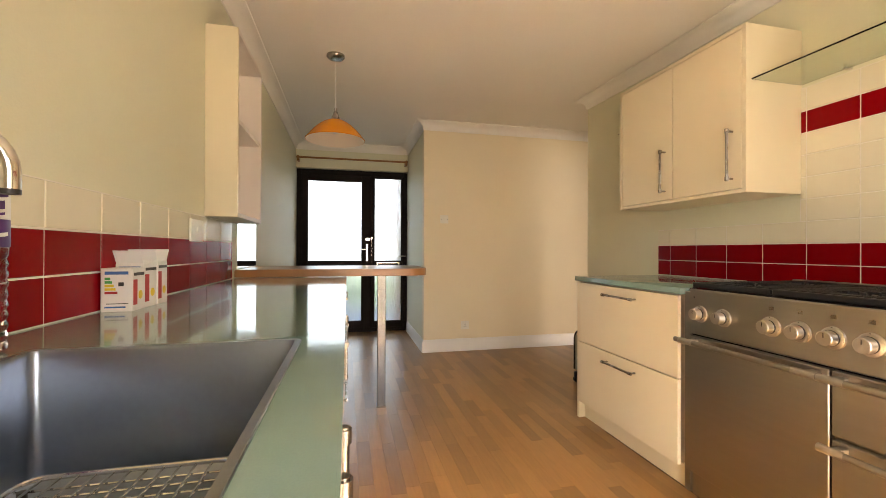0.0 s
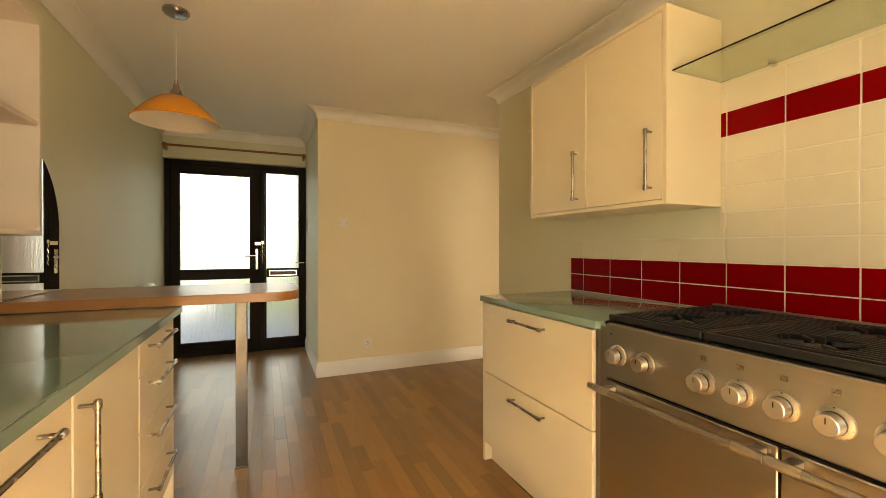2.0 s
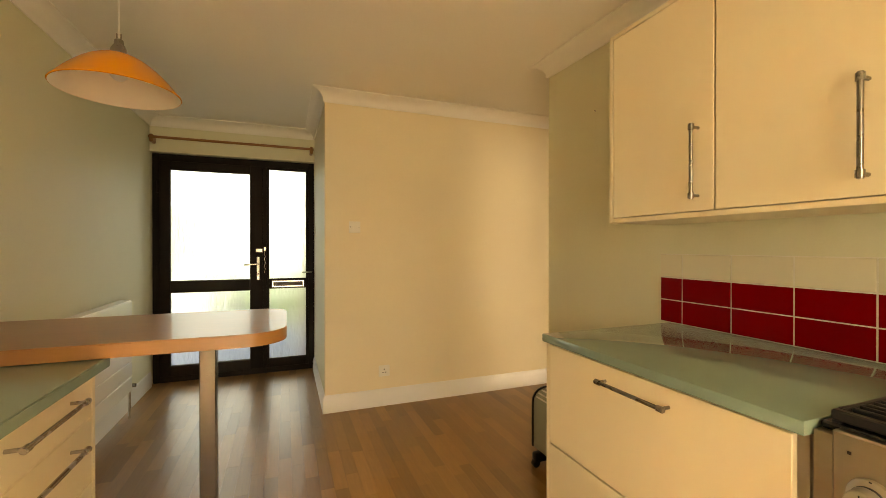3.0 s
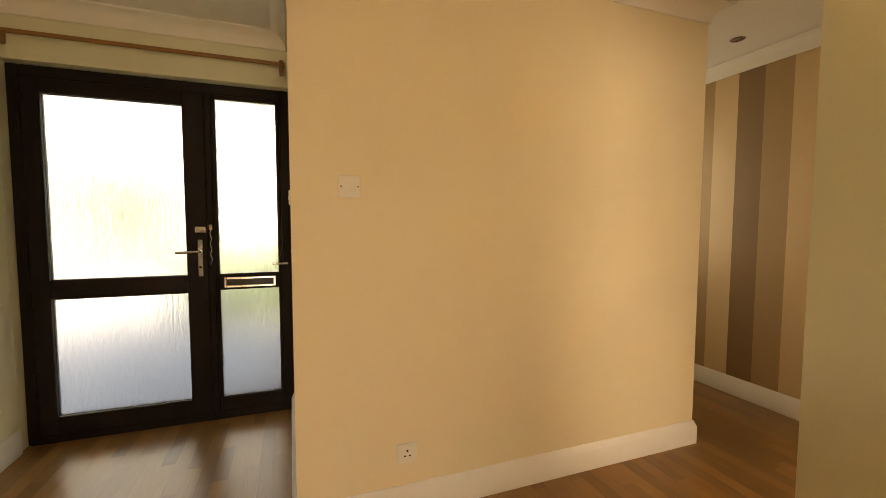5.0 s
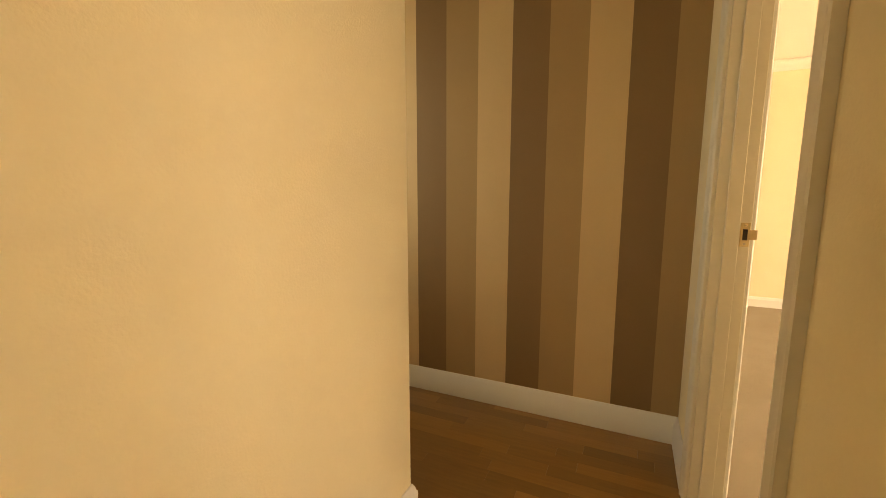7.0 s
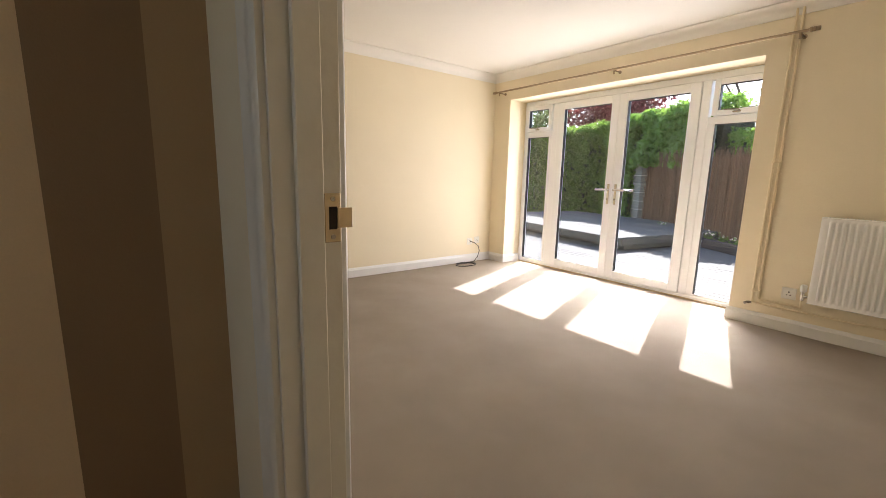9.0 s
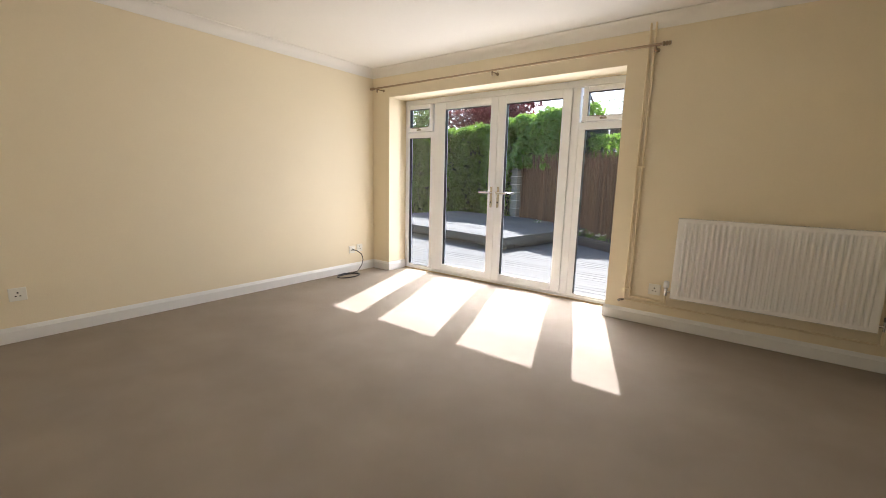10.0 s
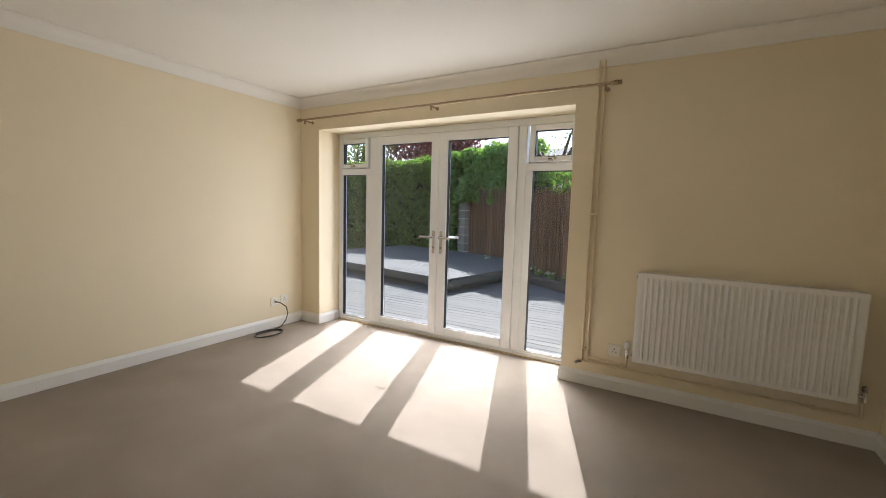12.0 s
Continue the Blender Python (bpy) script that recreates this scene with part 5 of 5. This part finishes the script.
plug_socket("side_wall_socket", (LE - 0.0005, 3.025, 0.312), (-1, 0, 0), 1, "white single plug socket low on the lounge wall")
plug_socket("corner_socket", (LE - 0.0005, 0.235, 0.265), (-1, 0, 0), 1, "white wall socket with a black cable")
plug_socket("aerial_socket", (LE - 0.0005, 0.115, 0.275), (-1, 0, 0), 1, "white aerial outlet beside the corner")

cb = thing("loose_cable", "black cable hanging from the socket, coiled on the carpet", "cable", (6.55, 0.4, 0))
pts = [(LE - 0.012, 0.225, 0.262), (LE - 0.06, 0.205, 0.255), (LE - 0.095, 0.165, 0.215), (LE - 0.105, 0.15, 0.15), (LE - 0.11, 0.18, 0.08), (LE - 0.12, 0.25, 0.025)]
for k in range(0, 40):
    a = radians(-30 + 20 * k)
    pts.append((LE - 0.17 + (0.07 + 0.0006 * k) * math.cos(a), 0.43 + (0.125 + 0.0008 * k) * math.sin(a), 0.008 + 0.004 * (k // 18)))
part("flex", tube(bmesh.new(), pts, 0.0048, 8), M_CABLE, cb)
part("plug_tip", R((LE - 0.022, 0.225, 0.262), (LE - 0.010, 0.225, 0.262), 0.007, 10), M_CABLE, cb)

# ---- garden ----
setting("ground", B(-60, 70, -80, 90, -0.40, -0.26), M_GROUND, "bare garden ground reaching the horizon", "ground")
setting("lawn", B(8.0, 22, -6.0, -0.6, -0.258, -0.16), M_GRASS, "rough green lawn beside the decking", "lawn")
setting("front_drive", B(-9, 9, 5.99, 17.5, -0.258, -0.16), M_PAVE, "pale grey paved front drive", "drive")
setting("front_lawn", B(-14, 14, 17.51, 34, -0.258, -0.07), M_GRASS, "green front lawn beyond the drive", "lawn")


def deck_boards(parent, x0, x1, y0, y1, z, m, width=0.12, turn=None):
    y, k = y0, 0
    me = mesh_of("board", B(-0.5, 0.5, -width / 2 + 0.0035, width / 2 - 0.0035, -0.028, 0.0), m)
    while y < y1 - 0.02:
        ob = new("board", me)
        ob.parent = parent
        mm = pose((x0 + x1) / 2, y + width / 2, z + 0.0015 * math.sin(k * 7.3))
        if turn:
            mm = turn @ mm
        ob.matrix_basis = Matrix.Translation(-parent.location) @ mm @ Matrix.Diagonal((x1 - x0, 1, 1, 1))
        y += width
        k += 1


dk = thing("garden_deck", "weathered grey timber decking outside the french doors", "deck", (5.5, -2.5, -0.26), kind="structure")
deck_boards(dk, 1.5, 12.0, -5.9, -0.56, -0.06, M_DECK)
PT = pose(6.25, -2.62, 0, 0, 0, -11)
pf = thing("raised_deck", "raised grey timber deck platform on dark sleepers", "deck platform", (7.8, -4.2, -0.06))


def local(bm):
    bmesh.ops.transform(bm, matrix=PT, verts=bm.verts)
    return bm


part("fascia", local(B(0.02, 4.6, -0.05, -0.012, 0.03, 0.138, bevel=0.003)), M_DECK, pf)
part("fascia", local(B(0.0, 0.035, -3.4, -0.02, 0.03, 0.138, bevel=0.003)), M_DECKDARK, pf)
part("beam", local(B(0.35, 4.4, -0.35, -0.25, -0.058, 0.10)), M_SLEEPER, pf)
part("support", local(B(0.10, 0.75, -0.42, -0.20, -0.058, 0.03, bevel=0.004)), M_DECKDARK, pf)
part("beam", local(B(0.10, 0.25, -3.3, -0.43, -0.058, 0.03)), M_DECKDARK, pf)
deck_boards(pf, 0.0, 4.6, -3.4, -0.01, 0.170, M_DECK, 0.12, PT)

# sleeper bed edge, reed screen, block pier
FA, FB = Vector((8.05, -6.75, 0)), Vector((3.6, -3.75, 0))
FD = (FB - FA).normalized()
FN = Vector((FD.y, -FD.x, 0))
if FN.y < 0:
    FN = -FN
FT = Matrix.Translation(FA) @ Matrix.Rotation(math.atan2(FD.y, FD.x), 4, "Z")
LEN = (FB - FA).length
side = 1 if (FT.to_3x3() @ Vector((0, 1, 0))).dot(FN) > 0 else -1
bed = thing("planting_bed", "dark timber sleeper edging round a soil bed", "planting bed", tuple(FA), kind="structure")


def along_fence(bm):
    bmesh.ops.transform(bm, matrix=FT, verts=bm.verts)
    return bm


part("sleeper", along_fence(B(0.2, 2.5, side * 0.60 - 0.05, side * 0.60 + 0.05, -0.06, 0.10, bevel=0.006)), M_SLEEPER, bed)
part("sleeper", along_fence(B(2.52, LEN, side * 0.60 - 0.05, side * 0.60 + 0.05, -0.06, 0.10, bevel=0.006)), M_SLEEPER, bed)
part("soil", along_fence(B(0.2, LEN, min(0, side * 0.549), max(0, side * 0.549), -0.06, 0.05)), M_SOIL, bed)

rs = thing("reed_screen", "brown upright reed screen fence", "fence", tuple(FA + FD * 2.0))
rng = random.Random(5)
reed_me = [mesh_of("reed", rod(bmesh.new(), (0, 0, 0), (0, 0, 1), 0.0085, 6, 0.006), M_REED) for _ in range(1)]
n_reed = 0
k = 0.05
while k < LEN - 0.02:
    h = 1.72 + rng.uniform(-0.06, 0.07) - 0.10 * (k / LEN)
    base = FT @ Vector((k, side * rng.uniform(0.0, 0.02), 0.02))
    tilt = (rng.uniform(-0.012, 0.012), rng.uniform(-0.012, 0.012))
    top = base + Vector((tilt[0] * 2, tilt[1] * 2, h))
    if k < LEN and n_reed < 300:
        ob = new("reed", reed_me[0])
        ob.parent = rs
        d = top - base
        ob.matrix_basis = Matrix.Translation(base - rs.location) @ d.to_track_quat("Z", "Y").to_matrix().to_4x4() @ Matrix.Diagonal((rng.uniform(0.8, 1.4), 1, d.length, 1))
        n_reed += 1
    k += 0.0182
part("backing", along_fence(B(0.04, LEN, -side * 0.045 - 0.005, -side * 0.045 + 0.005, 0.0, 1.60)), M_REED, rs)

pier = thing("block_pier", "pale concrete block pier at the end of the reed screen", "pier", (8.2, -6.8, -0.06))
for c in range(9):
    bm = B(-0.21 + 0.01 * (c % 2), 0.21 + 0.01 * (c % 2), -0.11, 0.11, -0.06 + 0.215 * c, 0.147 + 0.215 * c, bevel=0.008)
    bmesh.ops.transform(bm, matrix=pose(8.22, -6.85, 0, 0, 0, -34), verts=bm.verts)
    part("block", bm, M_BLOCK, pier)
    bm = B(-0.20, 0.20, -0.10, 0.10, 0.1475 + 0.215 * c, 0.1545 + 0.215 * c)
    bmesh.ops.transform(bm, matrix=pose(8.22, -6.85, 0, 0, 0, -34), verts=bm.verts)
    part("mortar", bm, M_GROUT, pier)


def leaves(count, place_of, size, seed):
    """Many small folded leaves, each two quads; place_of gives a place and the outward way."""
    r_ = random.Random(seed)
    vs, fs = [], []
    for _ in range(count):
        p, o = place_of(r_)
        d = (Vector((r_.gauss(0, 1), r_.gauss(0, 1), r_.gauss(0, 0.8))) + o * 0.75)
        d.normalize()
        w_ = d.orthogonal().normalized()
        w_ = (Matrix.Rotation(r_.uniform(0, 6.28), 3, d) @ w_)
        up = d.cross(w_)
        s_ = size * r_.uniform(0.6, 1.3)
        b0 = len(vs)
        for a, c, e in ((-0.5, 0, 0), (0, 0.28, 0.08), (0.55, 0, 0), (0, -0.28, 0.08), (0.0, 0, -0.02)):
            vs.append(p + w_ * (a * s_) + up * (c * s_) + d * (e * s_))
        fs += [(b0, b0 + 4, b0 + 1), (b0 + 4, b0 + 2, b0 + 1), (b0, b0 + 3, b0 + 4), (b0 + 3, b0 + 2, b0 + 4)]
    return vs, fs


def foliage(name, count, place_of, size, seed, m, parent):
    vs, fs = leaves(count, place_of, size, seed)
    me = bpy.data.meshes.new(name)
    me.from_pydata([tuple(v) for v in vs], [], fs)
    me.materials.append(m)
    ob = new(name, me)
    ob.parent = parent
    ob.location = -parent.location
    return ob


def hedge(name, label, a, b, depth, z0, z1, count, size, seed, m, lumpy=0.18, way=1):
    """A clipped hedge from a to b, faced along y by way: a dark core for the shade between leaves and a coat of leaves
    with an uneven outline.
    """
    a, b = Vector(a), Vector(b)
    d = (b - a).normalized()
    nrm = Vector((d.y, -d.x, 0))
    if nrm.y * way < 0:
        nrm = -nrm
    ob = thing(name, label, "hedge", (*((a + b) / 2).xy, -0.26))
    ln = (b - a).length
    bm = bmesh.new()
    n, mm = int(ln / 0.3) + 1, 8
    rows = []
    for i in range(n + 1):
        c = a + d * (ln * i / n)
        ring = []
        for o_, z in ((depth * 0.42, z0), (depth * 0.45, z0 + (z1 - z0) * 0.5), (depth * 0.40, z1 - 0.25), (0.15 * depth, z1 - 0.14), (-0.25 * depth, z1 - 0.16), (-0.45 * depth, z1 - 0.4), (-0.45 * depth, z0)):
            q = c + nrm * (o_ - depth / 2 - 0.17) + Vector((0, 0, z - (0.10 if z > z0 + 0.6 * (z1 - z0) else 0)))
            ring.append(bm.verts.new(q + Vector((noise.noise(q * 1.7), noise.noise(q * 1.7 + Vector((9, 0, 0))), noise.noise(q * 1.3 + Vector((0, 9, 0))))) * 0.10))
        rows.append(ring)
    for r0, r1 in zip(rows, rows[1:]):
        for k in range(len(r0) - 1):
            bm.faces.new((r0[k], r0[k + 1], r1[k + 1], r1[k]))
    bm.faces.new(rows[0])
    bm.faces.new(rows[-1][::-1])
    # solid dark core in place of the shaded gaps behind the leaves
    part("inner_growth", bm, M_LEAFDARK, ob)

    def place_of(r_):
        u = r_.uniform(0, ln)
        t = r_.random()
        if t < 0.72:
            z = z0 + (z1 - z0) * r_.random() ** 0.9
            q = a + d * u + nrm * 0 + Vector((0, 0, z))
            o = nrm
            off = noise.noise(Vector((u * 1.6, z * 1.6, seed))) * lumpy - 0.05 + r_.uniform(-0.09, 0.05)
            q += nrm * (off - 0.02)
            if z > z1 - 0.2:
                q -= nrm * 0.12 * (z - z1 + 0.2) / 0.2
        else:
            v = r_.uniform(-depth, 0.0)
            q = a + d * u + nrm * v + Vector((0, 0, z1 - 0.10 + noise.noise(Vector((u * 1.3, v * 2, seed + 3))) * lumpy + r_.uniform(-0.08, 0.10)))
            o = Vector((0, 0, 1))
        return q, o

    fo = foliage("leaves", count, place_of, size, seed, m, ob)
    return ob


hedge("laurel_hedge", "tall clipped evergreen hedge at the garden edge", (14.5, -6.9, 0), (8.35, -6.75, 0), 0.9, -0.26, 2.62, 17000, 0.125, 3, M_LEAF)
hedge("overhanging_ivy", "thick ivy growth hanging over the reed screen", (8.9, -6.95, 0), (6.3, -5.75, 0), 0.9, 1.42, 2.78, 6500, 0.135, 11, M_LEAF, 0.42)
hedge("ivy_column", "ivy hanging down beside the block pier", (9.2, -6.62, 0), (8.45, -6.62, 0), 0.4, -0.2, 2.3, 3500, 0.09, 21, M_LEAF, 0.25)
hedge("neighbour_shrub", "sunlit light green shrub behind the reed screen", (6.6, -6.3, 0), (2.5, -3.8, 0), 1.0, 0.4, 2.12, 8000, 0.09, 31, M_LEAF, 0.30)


def tree(name, label, at, height, crown_r, count, size, seed, m):
    """A tapered trunk with limbs and a crown of leaf clumps."""
    r_ = random.Random(seed)
    at = Vector(at)
    ob = thing(name, label, "tree", tuple(at))
    bm = rod(bmesh.new(), at, at + Vector((0, 0, height * 0.6)), height * 0.035, 10, height * 0.015)
    tips = []
    for k in range(9):
        a, f = r_.uniform(0, 6.28), r_.uniform(0.35, 0.6)
        p = at + Vector((0, 0, height * f))
        q = at + Vector((math.cos(a) * crown_r * 0.7, math.sin(a) * crown_r * 0.7, height * r_.uniform(0.6, 0.95)))
        rod(bm, p, q, height * 0.012, 7, height * 0.004)
        tips += [q, p.lerp(q, 0.6)]
    tips.append(at + Vector((0, 0, height * 0.92)))
    part("trunk", bm, M_BARK, ob)

    def place_of(rr):
        c = rr.choice(tips)
        v = Vector((rr.gauss(0, 1), rr.gauss(0, 1), rr.gauss(0, 0.8)))
        v = v.normalized() * crown_r * 0.42 * rr.random() ** 0.4
        return c + v, v.normalized()

    foliage("crown", count, place_of, size, seed + 1, m, ob)
    return ob


tree("purple_plum_tree", "dark purple-leaved tree behind the hedge", (13.0, -13.0, -0.26), 6.2, 2.4, 12000, 0.15, 41, M_LEAFRED)
tree("broadleaf_tree", "light green broadleaf tree beyond the hedge", (15.6, -10.8, -0.26), 5.4, 1.9, 3200, 0.13, 43, M_LEAFFAR)
tree("thin_tree", "sparse light green tree beyond the screen", (7.8, -14.0, -0.26), 6.0, 2.0, 350, 0.12, 47, M_LEAFFAR)

# neighbouring house, seen over the screen
hs = thing("neighbour_house", "distant brick house with a dark slate roof", "house", (12.0, -27.0, -0.26))
part("wall", B(7.0, 18.0, -31.0, -26.0, -0.26, 4.25), M_BRICK, hs)
bm = bmesh.new()
vs = [bm.verts.new(v) for v in ((6.6, -25.6, 4.2), (18.4, -25.6, 4.2), (18.4, -28.5, 6.0), (6.6, -28.5, 6.0), (6.6, -31.4, 4.2), (18.4, -31.4, 4.2))]
for f in ((0, 1, 2, 3), (3, 2, 5, 4), (0, 3, 4), (1, 5, 2), (0, 4, 5, 1)):
    bm.faces.new([vs[k] for k in f])
part("roof", bm, M_ROOF, hs, soft=False)

# bedding plants by the screen
for k, (u, v) in enumerate(((1.6, 0.42), (3.05, 0.40), (3.35, 0.36), (3.75, 0.43), (4.2, 0.38))):
    c = FT @ Vector((u, side * v, 0.05))
    pl_ = thing("bedding_plant", "low leafy bedding plant with pale flowers", "plant", tuple(c), "plants in the bed")

    def place_of(rr, c=c):
        v_ = Vector((rr.gauss(0, 0.06), rr.gauss(0, 0.06), abs(rr.gauss(0, 0.06)) + 0.01))
        return c + v_, Vector((0, 0, 1))

    foliage("leaves", 60, place_of, 0.05, 60 + k, M_LEAF, pl_)
    foliage("flowers", 10, lambda rr, c=c: (c + Vector((rr.gauss(0, 0.05), rr.gauss(0, 0.05), 0.12 + rr.gauss(0, 0.02))), Vector((0, 1, 0.4))), 0.045, 80 + k, M_PETAL, pl_)

# front garden seen blurred through the frosted panes
hedge("front_hedge", "low green hedge beside the front drive", (7.0, 9.6, 0), (-0.6, 9.3, 0), 0.9, -0.26, 0.66, 5000, 0.12, 51, M_LEAF, 0.18, -1)
tree("front_shrub_tree", "small round tree on the front lawn", (-4.4, 19.0, -0.26), 3.1, 1.9, 13000, 0.26, 53, M_LEAFFAR)

setting("porch_wall", B(0.74, 0.90, 5.99, 6.75, -0.16, 2.28), M_BRICK, "brick side wall of the entrance porch", "wall")
setting("porch_canopy", B(-0.95, 1.05, 5.91, 6.85, 2.285, 2.40, bevel=0.006), M_UPVC, "white flat canopy over the entrance door", "canopy")
# added glowing sheet in place of the sky on the front side
setting("backdrop", B(-70, 70, 60.0, 60.5, -0.3, 45), M_HAZE, "glowing backdrop sheet standing in for hazy sky beyond the front garden", "backdrop")

# ---- oak floor strips ----
STRIPS = tagged(part("floor", B(WX, HX, SY, NY + 0.06, -0.0118, -0.0105), M_DARKHOLE, None, "", False), "warm oak strip floor with staggered joints", "floor", kind="structure")
rng = random.Random(9)
SW = 0.068
near, far = [], []
x = WX
while x < HX - 0.01:
    x1 = min(x + SW, HX)
    y = SY - rng.uniform(0, 0.5)
    while y < NY + 0.06:
        ln = rng.uniform(0.28, 0.62)
        ya, yb = max(y, SY), min(y + ln, NY + 0.06)
        y += ln
        if yb - ya < 0.03:
            continue
        xm, ym = (x + x1) / 2, (ya + yb) / 2
        if x1 > EX + 0.03 and yb < HY - 0.04:
            continue
        if x1 > EX + 0.03 and ya < HY - 0.045:
            ya = HY - 0.045
            if yb - ya < 0.01:
                continue
        if (xm < -0.1 and ym < 2.75) or (xm > 1.52 and ym < 2.6) or (0.86 < xm < 2.86 and ya > CY + 0.02):
            continue
        near.append((x, x1, ya, yb)) if 0.1 < xm < 1.5 and 1.5 < ym < 4.5 else far.append((x, x1, ya, yb))
    x += SW
pieces = near[:300]
rest = near[300:] + far
strip_me = mesh_of("strip", B(-0.5, 0.5, -0.5, 0.5, -0.010, 0.0), M_OAK)
for xa, xb, ya, yb in pieces:
    ob = new("strip", strip_me)
    ob.parent = STRIPS
    ob.matrix_basis = Matrix.Translation(((xa + xb) / 2, (ya + yb) / 2, 0)) @ Matrix.Diagonal((xb - xa - 0.0006, yb - ya - 0.0006, 1, 1))
vs, fs = [], []
for xa, xb, ya, yb in rest:
    b0 = len(vs)
    for z in (-0.010, 0.0):
        vs += [(xa + 0.0003, ya + 0.0003, z), (xb - 0.0003, ya + 0.0003, z), (xb - 0.0003, yb - 0.0003, z), (xa + 0.0003, yb - 0.0003, z)]
    fs += [tuple(b0 + k for k in f) for f in ((4, 5, 6, 7), (0, 1, 5, 4), (1, 2, 6, 5), (2, 3, 7, 6), (3, 0, 4, 7))]
me = bpy.data.meshes.new("strips")
me.from_pydata(vs, [], fs)
me.materials.append(M_OAK)
ob = new("strips", me)
ob.parent = STRIPS
tagged(ob, kind="stuff")

# ---- wall tiles ----


def tile_mesh(name, w_, h_, m):
    bm = bmesh.new()
    e, t = 0.0014, 0.0062
    lo = [bm.verts.new((0, s * w_ / 2, z * h_ / 2)) for s, z in ((-1, -1), (1, -1), (1, 1), (-1, 1))]
    mid = [bm.verts.new((t - 0.003, s * w_ / 2, z * h_ / 2)) for s, z in ((-1, -1), (1, -1), (1, 1), (-1, 1))]
    top = [bm.verts.new((t, s * (w_ / 2 - e), z * (h_ / 2 - e))) for s, z in ((-1, -1), (1, -1), (1, 1), (-1, 1))]
    for a, b in ((lo, mid), (mid, top)):
        for k in range(4):
            bm.faces.new((a[k], a[(k + 1) % 4], b[(k + 1) % 4], b[k]))
    bm.faces.new(top)
    bm.faces.new(lo[::-1])
    return mesh_of(name, bm, m)


def tiling(parent, face_x, flip, joints, rows):
    """Rows of (z, height, material, lowest y, highest y); joints: where the upright joints stand."""
    made = {}
    for z, h, m, lo_y, hi_y in rows:
        for ya, yb in zip(joints, joints[1:]):
            a, b = max(ya, lo_y), min(yb, hi_y)
            if b - a < 0.012:
                continue
            key = (round(b - a, 4), h, m.name)
            if key not in made:
                made[key] = tile_mesh("tile", b - a - 0.0042, h - 0.0036, m)
            ob = new("tile", made[key])
            ob.parent = parent
            ob.matrix_basis = pose(face_x, (a + b) / 2, z + h / 2, 0, 0, 180 if flip else 0)


tw = setting("splashback_west", B(WX + 0.0003, WX + 0.0045, SY + 0.003, 2.712, WT + 0.0005, 1.209), M_GROUT, "red and cream glazed tile splashback with pale grout", "splashback")
joints = [2.712] + [1.467 + 0.205 * k for k in range(6, -9, -1)]
joints = sorted(j for j in joints if SY < j <= 2.712)
tiling(tw, WX + 0.0006, False, joints, [(WT + 0.001, 0.1015, M_RED, SY, 2.712), (WT + 0.1025, 0.1015, M_RED, SY, 2.712), (WT + 0.204, 0.104, M_WTILE, SY, 2.712)])
te = setting("splashback_east", wall(SY + 0.003, 2.676, EX - 0.0045, EX - 0.0003, WT + 0.0005, 1.836, "y", [(1.757, 2.676, 1.205, 1.836)]), M_GROUT, "red and cream glazed tiles behind the range", "splashback")
joints = sorted([2.676] + [2.567 - 0.2095 * k for k in range(0, 13)])
rows = [(WT + 0.001, 0.0995, M_RED, SY, 2.676), (WT + 0.1005, 0.0995, M_RED, SY, 2.676), (1.1005, 0.1035, M_WTILE, SY, 2.676)]
rows += [(1.204 + 0.1043 * k, 0.1043, M_WTILE, SY, 1.755) for k in range(4)]
rows += [(1.6212, 0.1035, M_RED, SY, 1.755), (1.7247, 0.1095, M_WTILE, SY, 1.755)]
tiling(te, EX - 0.0006, True, joints, rows)
